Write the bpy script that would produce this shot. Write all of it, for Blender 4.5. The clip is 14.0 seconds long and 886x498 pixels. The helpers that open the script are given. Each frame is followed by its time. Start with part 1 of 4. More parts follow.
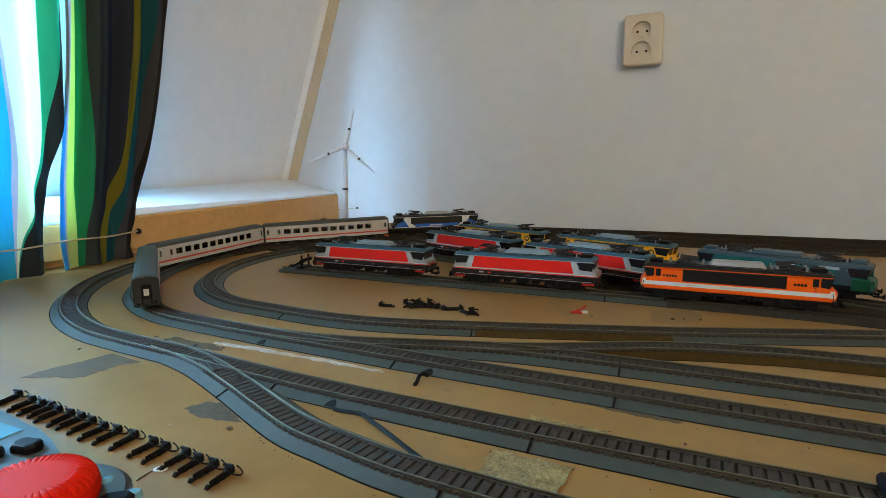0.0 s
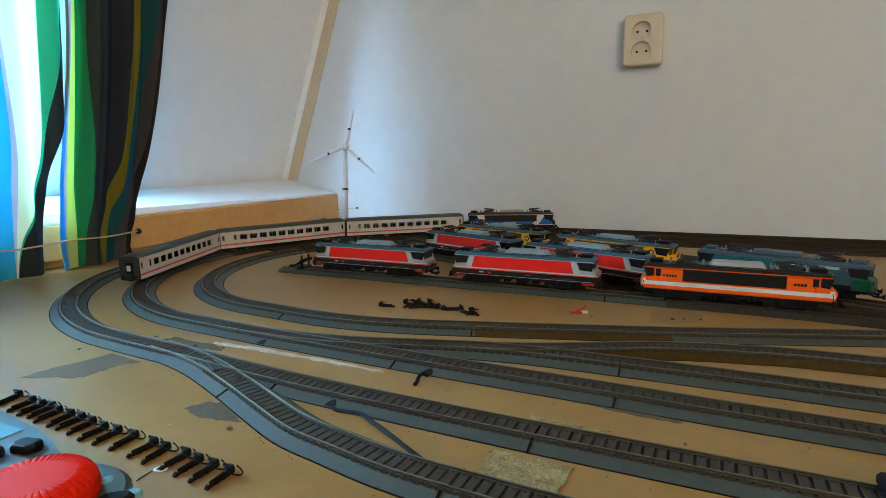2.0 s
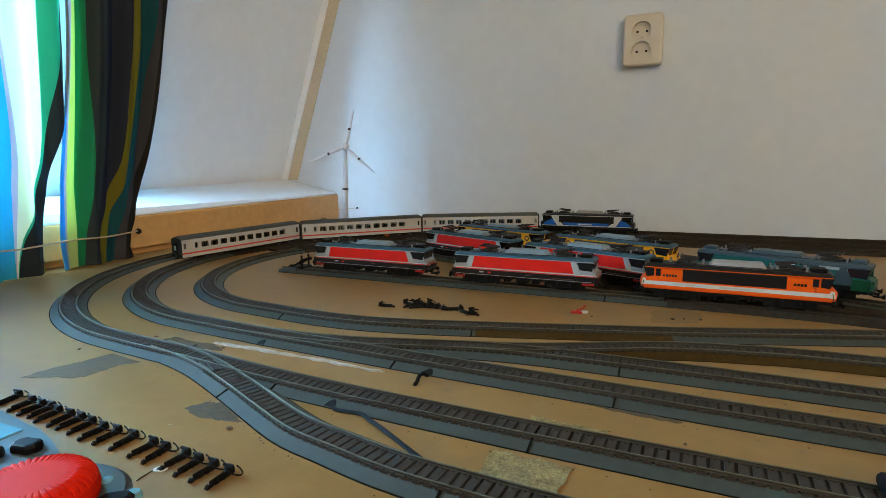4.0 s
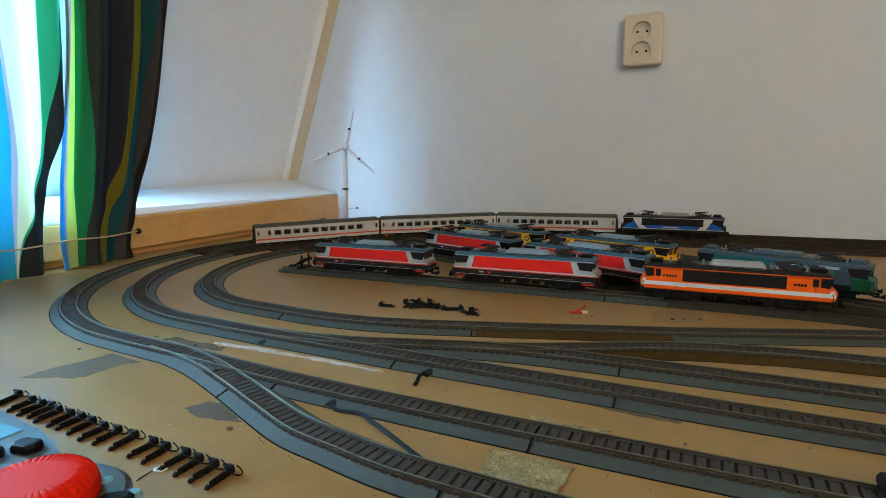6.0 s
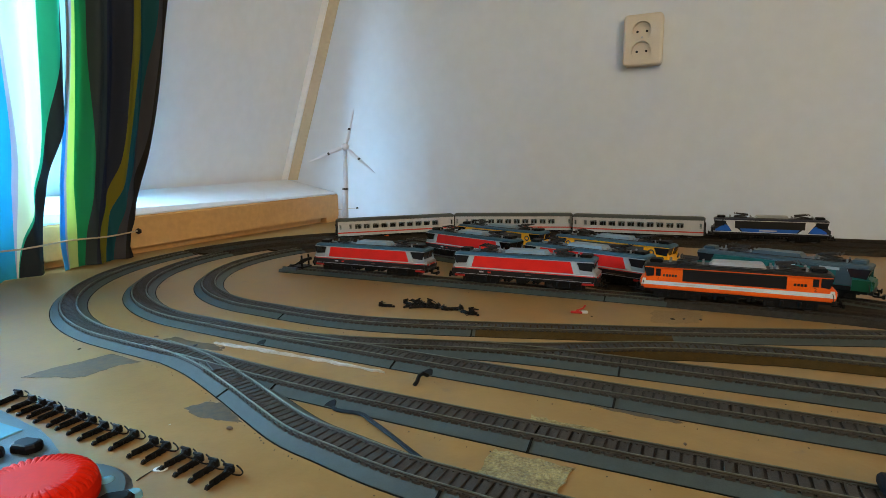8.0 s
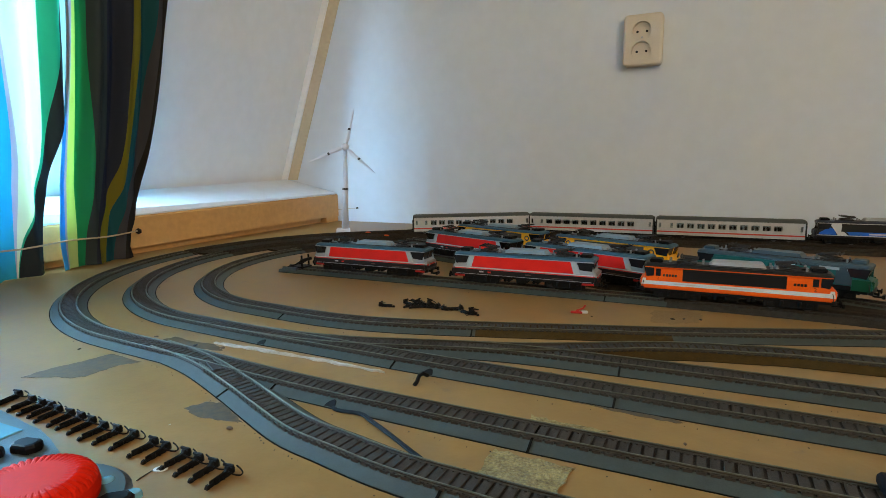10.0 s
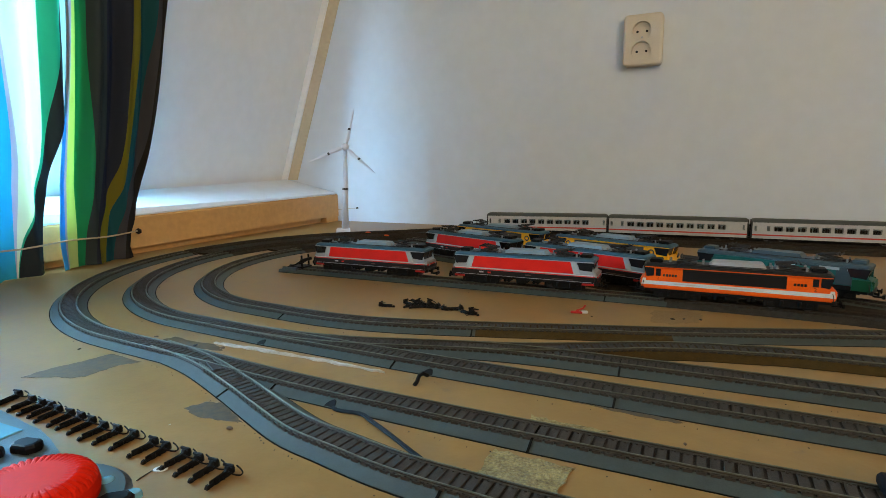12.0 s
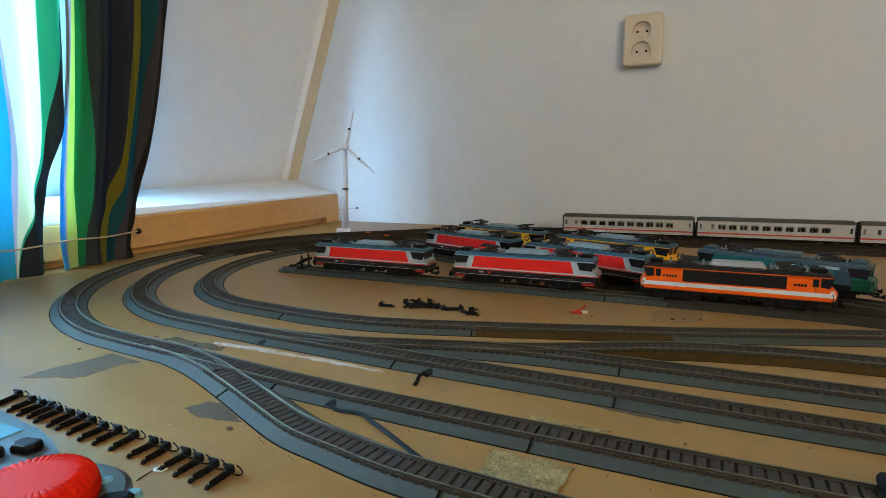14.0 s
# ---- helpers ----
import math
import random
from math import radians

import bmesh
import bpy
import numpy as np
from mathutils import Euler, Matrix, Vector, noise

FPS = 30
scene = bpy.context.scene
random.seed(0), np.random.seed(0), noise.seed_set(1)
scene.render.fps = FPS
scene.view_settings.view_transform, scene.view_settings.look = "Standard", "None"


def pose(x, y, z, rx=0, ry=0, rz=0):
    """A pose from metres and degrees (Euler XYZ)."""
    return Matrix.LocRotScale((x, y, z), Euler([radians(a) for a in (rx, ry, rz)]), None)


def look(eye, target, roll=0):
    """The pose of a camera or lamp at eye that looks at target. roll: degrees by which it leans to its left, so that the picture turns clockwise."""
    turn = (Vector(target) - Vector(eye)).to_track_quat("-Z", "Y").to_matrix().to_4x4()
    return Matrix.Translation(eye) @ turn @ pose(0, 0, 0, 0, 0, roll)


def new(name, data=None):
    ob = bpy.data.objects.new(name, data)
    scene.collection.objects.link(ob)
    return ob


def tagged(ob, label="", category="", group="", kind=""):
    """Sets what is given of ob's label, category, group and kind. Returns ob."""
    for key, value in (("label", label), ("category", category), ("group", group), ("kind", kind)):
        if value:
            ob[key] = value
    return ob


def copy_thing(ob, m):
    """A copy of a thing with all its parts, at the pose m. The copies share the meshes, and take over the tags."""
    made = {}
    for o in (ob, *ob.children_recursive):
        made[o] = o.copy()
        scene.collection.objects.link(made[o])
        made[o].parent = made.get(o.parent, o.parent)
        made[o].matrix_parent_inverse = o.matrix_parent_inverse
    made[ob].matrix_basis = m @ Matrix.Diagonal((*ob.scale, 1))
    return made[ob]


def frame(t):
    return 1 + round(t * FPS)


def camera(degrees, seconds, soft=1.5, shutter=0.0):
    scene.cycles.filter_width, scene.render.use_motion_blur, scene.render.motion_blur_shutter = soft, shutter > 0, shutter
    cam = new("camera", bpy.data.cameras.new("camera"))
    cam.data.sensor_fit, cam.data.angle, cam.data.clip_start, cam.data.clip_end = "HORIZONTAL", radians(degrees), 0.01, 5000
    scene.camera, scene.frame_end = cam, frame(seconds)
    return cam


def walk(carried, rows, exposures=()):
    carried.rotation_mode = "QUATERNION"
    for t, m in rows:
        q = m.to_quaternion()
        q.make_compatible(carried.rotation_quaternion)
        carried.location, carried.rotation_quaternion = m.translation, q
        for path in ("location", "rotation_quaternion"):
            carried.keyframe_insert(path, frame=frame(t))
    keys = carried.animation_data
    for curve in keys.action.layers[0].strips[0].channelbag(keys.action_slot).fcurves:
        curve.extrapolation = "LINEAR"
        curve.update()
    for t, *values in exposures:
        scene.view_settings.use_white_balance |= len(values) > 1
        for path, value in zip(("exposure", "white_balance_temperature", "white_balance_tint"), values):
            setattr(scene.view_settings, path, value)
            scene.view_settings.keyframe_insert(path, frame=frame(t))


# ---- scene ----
# ------------------------------------------------------------------ camera
cam = camera(76.92, 14.0, soft=0.8)
EYE = (0.0, 0.0, 0.1878)
YAW, PITCH = radians(-24.73), radians(9.658)
AIM = (EYE[0] + math.cos(PITCH) * math.sin(YAW), EYE[1] + math.cos(PITCH) * math.cos(YAW), EYE[2] - math.sin(PITCH))
walk(cam, [(0.0, look(EYE, AIM, -1.014)), (14.0, look(EYE, AIM, -1.014))])

# ------------------------------------------------------------------ light
world = bpy.data.worlds.new("world")
scene.world = world
world.use_nodes = True
wn = world.node_tree
sky = wn.nodes.new("ShaderNodeTexSky")
sky.sky_type = "NISHITA"
sky.sun_disc = False
sky.sun_elevation, sky.sun_rotation = radians(48), radians(150)
wn.nodes["Background"].inputs[1].default_value = 0.12
wn.links.new(sky.outputs[0], wn.nodes["Background"].inputs[0])


def lamp_area(name, m, sx, sy, watts, colour):
    d = bpy.data.lights.new(name, "AREA")
    d.shape, d.size, d.size_y, d.energy, d.color = "RECTANGLE", sx, sy, watts, colour
    ob = new(name, d)
    ob.matrix_world = m
    return ob


# daylight in the window's opening in the sloping wall, and an added warm fill lamp out of view in the east wall
lamp_area("window_daylight", look((-1.40, -0.02, 0.50), (-0.40, 0.80, 0.12)), 1.15, 0.85, 290, (0.355, 0.67, 0.97))
lamp_area("east_window_daylight", look((2.56, -1.9, 1.35), (1.0, -1.9, 1.28)), 1.1, 1.0, 59, (1.0, 0.765, 0.475))
scene.view_settings.exposure = 0.0


# ------------------------------------------------------------------ materials
def mat(name, colour, rough=0.6, metal=0.0, vary=0.0, scale=60.0, colour2=None, bump=0.0, bump_scale=None, spec=0.5, translucent=0.0):
    """A principled material with noise at two scales in colour, roughness and relief (object space, metres)."""
    m = bpy.data.materials.new(name)
    m.use_nodes = True
    t = m.node_tree
    b = t.nodes["Principled BSDF"]
    b.inputs["Base Color"].default_value = (*colour, 1)
    b.inputs["Roughness"].default_value = rough
    b.inputs["Metallic"].default_value = metal
    b.inputs["Specular IOR Level"].default_value = spec
    co = t.nodes.new("ShaderNodeTexCoord")
    if vary or colour2:
        n1 = t.nodes.new("ShaderNodeTexNoise")
        n1.inputs["Scale"].default_value, n1.inputs["Detail"].default_value = scale, 6
        n2 = t.nodes.new("ShaderNodeTexNoise")
        n2.inputs["Scale"].default_value, n2.inputs["Detail"].default_value = scale * 9, 3
        add = t.nodes.new("ShaderNodeMath")
        add.operation = "ADD"
        mul = t.nodes.new("ShaderNodeMath")
        mul.operation = "MULTIPLY"
        mul.inputs[1].default_value = 0.5
        ramp = t.nodes.new("ShaderNodeValToRGB")
        c2 = colour2 or tuple(min(1, c * (1 + vary)) for c in colour)
        c1 = colour if colour2 else tuple(c * (1 - vary) for c in colour)
        ramp.color_ramp.elements[0].position, ramp.color_ramp.elements[1].position = 0.36, 0.64
        ramp.color_ramp.elements[0].color, ramp.color_ramp.elements[1].color = (*c1, 1), (*c2, 1)
        for n in (n1, n2):
            t.links.new(co.outputs["Object"], n.inputs["Vector"])
        t.links.new(n1.outputs["Fac"], add.inputs[0])
        t.links.new(n2.outputs["Fac"], add.inputs[1])
        t.links.new(add.outputs[0], mul.inputs[0])
        t.links.new(mul.outputs[0], ramp.inputs[0])
        t.links.new(ramp.outputs[0], b.inputs["Base Color"])
        rr = t.nodes.new("ShaderNodeMapRange")
        rr.inputs[3].default_value, rr.inputs[4].default_value = max(0.05, rough - 0.1), min(1, rough + 0.1)
        t.links.new(mul.outputs[0], rr.inputs[0])
        t.links.new(rr.outputs[0], b.inputs["Roughness"])
    if bump:
        n3 = t.nodes.new("ShaderNodeTexNoise")
        n3.inputs["Scale"].default_value, n3.inputs["Detail"].default_value = bump_scale or scale * 5, 4
        t.links.new(co.outputs["Object"], n3.inputs["Vector"])
        bp = t.nodes.new("ShaderNodeBump")
        bp.inputs["Strength"].default_value, bp.inputs["Distance"].default_value = bump, 0.002
        t.links.new(n3.outputs["Fac"], bp.inputs["Height"])
        t.links.new(bp.outputs[0], b.inputs["Normal"])
    return m


M = {}


def pane_material():
    """Clear thin window pane: see-through, with a faint gloss at grazing angles."""
    m = bpy.data.materials.new("clear_pane")
    m.use_nodes = True
    t = m.node_tree
    for n in list(t.nodes):
        t.nodes.remove(n)
    out = t.nodes.new("ShaderNodeOutputMaterial")
    clear = t.nodes.new("ShaderNodeBsdfTransparent")
    clear.inputs[0].default_value = (0.80, 0.84, 0.84, 1)
    gloss = t.nodes.new("ShaderNodeBsdfGlossy")
    gloss.inputs["Roughness"].default_value = 0.06
    fres = t.nodes.new("ShaderNodeFresnel")
    fres.inputs[0].default_value = 1.45
    mix = t.nodes.new("ShaderNodeMixShader")
    t.links.new(fres.outputs[0], mix.inputs[0])
    t.links.new(clear.outputs[0], mix.inputs[1])
    t.links.new(gloss.outputs[0], mix.inputs[2])
    t.links.new(mix.outputs[0], out.inputs[0])
    return m


M["pane"] = pane_material()
# bluish tint makes up for the warm lamp
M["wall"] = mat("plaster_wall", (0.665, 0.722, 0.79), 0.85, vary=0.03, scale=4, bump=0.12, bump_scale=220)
# lighter than the north wall, in place of light the slope doesn't get
M["slope"] = mat("brightened_slope_paint", (0.775, 0.82, 0.865), 0.8, vary=0.03, scale=4, bump=0.08, bump_scale=150)
M["ceiling"] = mat("ceiling_paint", (0.75, 0.74, 0.7), 0.85, vary=0.02, scale=3)
M["trim"] = mat("cream_trim", (0.58, 0.49, 0.34), 0.55, vary=0.05, scale=12)
M["white_paint"] = mat("white_gloss", (0.84, 0.85, 0.86), 0.4, vary=0.03, scale=12)
M["sill"] = mat("varnished_sill", (0.60, 0.345, 0.125), 0.5, vary=0.10, scale=9, bump=0.05)
M["floor_wood"] = mat("brown_floor_wood", (0.42, 0.23, 0.09), 0.5, vary=0.15, scale=6, bump=0.05)
M["bed"] = mat("grey_ballast_plastic", (0.041, 0.050, 0.042), 0.6, vary=0.18, spec=0.4, scale=130, bump=0.10, bump_scale=900)
M["brown_ballast"] = mat("dark_brown_ballast", (0.040, 0.032, 0.024), 0.85, spec=0.04, vary=0.35, scale=120, bump=0.5, bump_scale=900)
M["cord"] = mat("beige_cord", (0.45, 0.36, 0.24), 0.8, vary=0.2, scale=500)
M["brown_bed"] = mat("brown_ballast_plastic", (0.054, 0.029, 0.006), 0.75, vary=0.25, spec=0.1, scale=130, bump=0.5, bump_scale=900)
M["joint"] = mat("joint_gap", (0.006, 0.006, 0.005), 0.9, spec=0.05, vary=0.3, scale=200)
M["sleeper"] = mat("brown_sleeper", (0.041, 0.034, 0.027), 0.65, spec=0.25, vary=0.25, scale=220, bump=0.2, bump_scale=1500)
M["ballast_top"] = mat("brown_grey_ballast", (0.024, 0.021, 0.017), 0.7, spec=0.25, vary=0.25, scale=200, bump=0.4, bump_scale=1200)
M["rail"] = mat("nickel_rail", (0.17, 0.178, 0.14), 0.52, metal=1.0, vary=0.25, scale=120)
M["rail_side"] = mat("grimy_rail_side", (0.040, 0.033, 0.022), 0.5, vary=0.3, scale=150, spec=0.5)
# dark copy of the rail metal for runs that show no bright reflection
M["rail_dull"] = mat("unlit_dark_rail", (0.040, 0.033, 0.026), 0.8, vary=0.3, scale=120, spec=0.1)
M["black"] = mat("black_plastic", (0.006, 0.006, 0.007), 0.5, vary=0.3, scale=300, spec=0.12)
M["frame_black"] = mat("underframe_black", (0.005, 0.005, 0.005), 0.65, vary=0.4, scale=400, spec=0.15)
M["wheel"] = mat("blackened_wheel", (0.12, 0.12, 0.12), 0.4, metal=0.9, vary=0.2, scale=300)
M["glass_dark"] = mat("dark_window", (0.010, 0.012, 0.016), 0.25, spec=0.4)


def paint(name, c, rough=0.42):
    M[name] = mat(name, c, rough, spec=0.3, vary=0.07, scale=90, bump=0.03, bump_scale=1200)


paint("red_paint", (0.74, 0.018, 0.012))
paint("pale_grey_paint", (0.31, 0.36, 0.40))
paint("blue_grey_roof", (0.030, 0.085, 0.125))
paint("light_grey_box", (0.30, 0.31, 0.31))
paint("blue_grey_box", (0.20, 0.28, 0.33))
paint("orange_paint", (0.88, 0.115, 0.004))
paint("white_stripe", (0.62, 0.63, 0.63))
# grey of the red locomotives' noses, darkened to put their shade into the paint
paint("nose_shade_grey", (0.19, 0.18, 0.175))
paint("dark_red", (0.36, 0.010, 0.008))
paint("pale_stripe", (0.40, 0.47, 0.50))
paint("black_paint", (0.008, 0.008, 0.009))
paint("yellow_paint", (0.85, 0.43, 0.010))
paint("dark_grey_roof", (0.06, 0.062, 0.065))
paint("teal_paint", (0.010, 0.12, 0.115))
paint("teal_roof", (0.042, 0.072, 0.088))
paint("green_paint", (0.005, 0.070, 0.032))
paint("blue_paint", (0.008, 0.11, 0.50))
paint("navy_roof", (0.02, 0.025, 0.04))
paint("coach_white", (0.47, 0.47, 0.47), 0.45)
paint("coach_roof", (0.060, 0.068, 0.066), 0.6)
paint("coach_red", (0.55, 0.05, 0.03), 0.45)
paint("end_grey", (0.016, 0.020, 0.022), 0.6)
paint("insulator_white", (0.22, 0.23, 0.24), 0.5)
paint("dark_metal", (0.03, 0.028, 0.027), 0.5)
paint("brown_metal", (0.11, 0.07, 0.05), 0.5)
paint("sign_grey", (0.45, 0.47, 0.5), 0.5)


def board_material():
    """Tan board paint with a slight sheen, cloudy smudges and fine dark specks."""
    m = mat("tan_board_paint", (0.254, 0.133, 0.034), 0.40, spec=0.5, colour2=(0.312, 0.172, 0.051), scale=7, bump=0.06, bump_scale=260)
    t = m.node_tree
    pb = t.nodes["Principled BSDF"]
    src = pb.inputs["Base Color"].links[0].from_socket
    co = t.nodes.new("ShaderNodeTexCoord")
    for scale, lo, hi, amount, tint in ((9.0, 0.55, 0.72, 0.45, (0.17, 0.135, 0.09)), (38.0, 0.66, 0.74, 0.5, (0.15, 0.10, 0.06)), (330.0, 0.73, 0.77, 0.7, (0.06, 0.045, 0.03))):
        n = t.nodes.new("ShaderNodeTexNoise")
        n.inputs["Scale"].default_value, n.inputs["Detail"].default_value, n.inputs["Roughness"].default_value = scale, 5, 0.6
        t.links.new(co.outputs["Object"], n.inputs["Vector"])
        r = t.nodes.new("ShaderNodeMapRange")
        r.inputs[1].default_value, r.inputs[2].default_value, r.inputs[3].default_value, r.inputs[4].default_value = lo, hi, 0.0, amount
        t.links.new(n.outputs["Fac"], r.inputs[0])
        mx = t.nodes.new("ShaderNodeMix")
        mx.data_type = "RGBA"
        t.links.new(r.outputs[0], mx.inputs[0])
        t.links.new(src, mx.inputs[6])
        mx.inputs[7].default_value = (*tint, 1)
        src = mx.outputs[2]
    t.links.new(src, pb.inputs["Base Color"])
    return m


M["board"] = board_material()


# ------------------------------------------------------------------ mesh helpers
def obj(name, bm, material, smooth=False):
    me = bpy.data.meshes.new(name)
    bmesh.ops.recalc_face_normals(bm, faces=bm.faces)
    bm.to_mesh(me)
    bm.free()
    if smooth:
        for f in me.polygons:
            f.use_smooth = True
    me.materials.append(material if not isinstance(material, str) else M[material])
    return new(name, me)


def part(name, bm, material, parent, label="", smooth=False):
    ob = obj(name, bm, material, smooth)
    ob.parent = parent
    if label:
        tagged(ob, label)
    return ob


def thing(name, label, category, group="", kind=""):
    return tagged(new(name), label, category, group, kind)


def box(bm, x0, x1, y0, y1, z0, z1, bev=0.0):
    r = bmesh.ops.create_cube(bm, size=1)
    vs = r["verts"]
    for v in vs:
        v.co = Vector((x0 + (v.co.x + 0.5) * (x1 - x0), y0 + (v.co.y + 0.5) * (y1 - y0), z0 + (v.co.z + 0.5) * (z1 - z0)))
    if bev:
        es = list({e for v in vs for e in v.link_edges})
        bmesh.ops.bevel(bm, geom=es, offset=bev, segments=1, affect="EDGES")
    return bm


def B(*a, bev=0.0):
    return box(bmesh.new(), *a, bev=bev)


def cyl(bm, p0, p1, r0, r1=None, seg=12, caps=True):
    p0, p1 = Vector(p0), Vector(p1)
    d = p1 - p0
    m = Matrix.Translation((p0 + p1) / 2) @ d.to_track_quat("Z", "Y").to_matrix().to_4x4()
    bmesh.ops.create_cone(bm, cap_ends=caps, segments=seg, radius1=r0, radius2=r0 if r1 is None else r1, depth=d.length, matrix=m)
    return bm


def C(*a, **k):
    return cyl(bmesh.new(), *a, **k)


def prism(bm, poly, axis, a, b):
    """Extrude a closed outline between a and b along an axis; the outline's pair are the two other axes in order."""
    def pt(u, v, w):
        return {"x": (w, u, v), "y": (u, w, v), "z": (u, v, w)}[axis]
    lo = [bm.verts.new(pt(u, v, a)) for u, v in poly]
    hi = [bm.verts.new(pt(u, v, b)) for u, v in poly]
    bm.faces.new(lo)
    bm.faces.new(list(reversed(hi)))
    n = len(poly)
    for i in range(n):
        bm.faces.new((lo[i], lo[(i + 1) % n], hi[(i + 1) % n], hi[i]))
    return bm


def PR(*a):
    return prism(bmesh.new(), *a)


def loft(bm, rings, closed=True, caps=True):
    vv = [[bm.verts.new(p) for p in r] for r in rings]
    n = len(vv[0])
    for a, b in zip(vv, vv[1:]):
        for i in range(n if closed else n - 1):
            j = (i + 1) % n
            bm.faces.new((a[i], a[j], b[j], b[i]))
    if caps and closed:
        bm.faces.new(vv[0])
        bm.faces.new(list(reversed(vv[-1])))
    return bm


def tube(points, r, seg=8):
    bm = bmesh.new()
    pts = [Vector(p) for p in points]
    rings = []
    for i, q in enumerate(pts):
        d = (pts[min(i + 1, len(pts) - 1)] - pts[max(i - 1, 0)]).normalized()
        a = d.cross(Vector((0.3, 0.2, 1))).normalized()
        b = d.cross(a)
        rings.append([q + r * (math.cos(k * math.tau / seg) * a + math.sin(k * math.tau / seg) * b) for k in range(seg)])
    return loft(bm, rings)


def spline(ctrl, step=0.004):
    """A smooth line through a few plan points, resampled at even steps."""
    pts = [Vector((x, y)) for x, y in ctrl]
    pts = [2 * pts[0] - pts[1]] + pts + [2 * pts[-1] - pts[-2]]
    fine = []
    for i in range(1, len(pts) - 2):
        a, b, c, d = pts[i - 1:i + 3]
        for k in range(40):
            u = k / 40
            fine.append(0.5 * (2 * b + (c - a) * u + (2 * a - 5 * b + 4 * c - d) * u * u + (3 * b - a - 3 * c + d) * u ** 3))
    fine.append(pts[-2])
    out, need = [fine[0]], step
    for a, b in zip(fine, fine[1:]):
        seg = (b - a).length
        while seg >= need and seg > 0:
            a = a + (b - a) * (need / seg)
            out.append(a)
            seg, need = (b - a).length, step
        need -= seg
    return out


# ------------------------------------------------------------------ the room
WALL_Y = 1.325
BOARD_T = 0.018
ZB = 0.0042
# loose things were placed at height 0 to fit the camera's view; scaling about the eye lifts them to the board, image
# unchanged
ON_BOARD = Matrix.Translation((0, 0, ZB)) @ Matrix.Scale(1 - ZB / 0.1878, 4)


def structure(name, bm, material, label, category):
    return tagged(obj(name, bm, material), label, category, kind="structure")


structure("board", B(-1.15, 1.6, -0.25, WALL_Y, ZB - BOARD_T, ZB), "board", "tan painted wooden layout board", "board")
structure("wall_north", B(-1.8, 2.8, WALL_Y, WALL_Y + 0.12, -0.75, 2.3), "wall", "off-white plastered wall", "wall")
structure("floor", B(-1.8, 2.8, -2.7, WALL_Y, -0.85, -0.75), "floor_wood", "brown wooden floor", "floor")
structure("ceiling", B(-1.8, 2.8, -2.7, WALL_Y + 0.12, 2.3, 2.4), "ceiling", "white ceiling", "ceiling")
structure("wall_south", B(-1.8, 2.8, -2.6, -2.5, -0.75, 2.3), "wall", "off-white plastered wall", "wall")
# unseen east wall; its opening is added for the warm fill lamp
bm = bmesh.new()
for a in ((-2.5, -2.45, -0.75, 2.3), (-1.35, WALL_Y, -0.75, 2.3), (-2.45, -1.35, -0.75, 0.85), (-2.45, -1.35, 1.85, 2.3)):
    box(bm, 2.6, 2.72, *a)
structure("wall_east", bm, "wall", "off-white plastered wall with an added opening", "wall")

# sloping wall: 20 degrees off upright, with a window opening beside the curtain
SL = 0.37
WIN = (0.10, 0.62, 0.12, 1.10)


def slope_x(z):
    return -1.129 + SL * (z - 0.126)


def slope_panel(bm, y0, y1, z0, z1):
    t = 0.10
    prism(bm, [(slope_x(z0), z0), (slope_x(z1), z1), (slope_x(z1) - t, z1), (slope_x(z0) - t, z0)], "y", y0, y1)


bm = bmesh.new()
slope_panel(bm, WIN[1], WALL_Y, -0.75, 2.3)
slope_panel(bm, -2.5, WIN[0], -0.75, 2.3)
slope_panel(bm, WIN[0], WIN[1], -0.75, WIN[2])
slope_panel(bm, WIN[0], WIN[1], WIN[3], 2.3)
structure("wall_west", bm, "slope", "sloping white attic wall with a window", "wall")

# low boxed sill in front of the sloping wall
def make_sill():
    prof = [(-1.008, 0.0), (-1.008, 0.0190), (-0.987, 0.0192), (-0.987, 0.077), (-0.990, 0.080), (-1.115, 0.118), (-1.16, 0.118), (-1.16, 0.0)]
    s = tagged(obj("sill", PR(prof, "y", -0.6, WALL_Y - 0.002), "sill"), "warm brown boxed window sill with a shadow gap", "sill", kind="structure")
    part("end_block", B(-1.02, -0.9885, WALL_Y - 0.052, WALL_Y - 0.003, 0.0, 0.0195, bev=0.001), "sill", s)
    part("sill_top", PR([(-0.9895, 0.0803), (-1.118, 0.1186), (-1.118, 0.1216), (-0.9885, 0.0833)], "y", -0.6, WALL_Y - 0.003), "slope", s, "white painted sloping sill top")
    # its front is skewed so that both ends fit the camera's view
    for ob in (s, *s.children):
        for v in ob.data.vertices:
            if v.co.x > -1.05:
                v.co.x += 0.084 * (v.co.y - 0.728)
    return s


make_sill()


# corner trim along the slope of the roof
def make_corner_trim():
    def strip(a, b, y0, y1):
        z0, z1 = 0.12, 2.2
        return PR([(slope_x(z0) + a, z0), (slope_x(z0) + b, z0), (slope_x(z1) + b, z1), (slope_x(z1) + a, z1)], "y", y0, y1)
    structure("trim", strip(0.021, 0.054, WALL_Y - 0.004, WALL_Y), "trim", "cream painted corner batten", "trim")
    structure("trim_edge", strip(0.0, 0.0208, WALL_Y - 0.007, WALL_Y), "white_paint", "white painted corner bead", "trim")


make_corner_trim()

# ------------------------------------------------------------------ tracks
BED_TOP, SLEEPER_TOP, RAIL_TOP, GAUGE = 0.0085, 0.0098, 0.0120, 0.0165
PITCH_SLEEPER = 0.0072


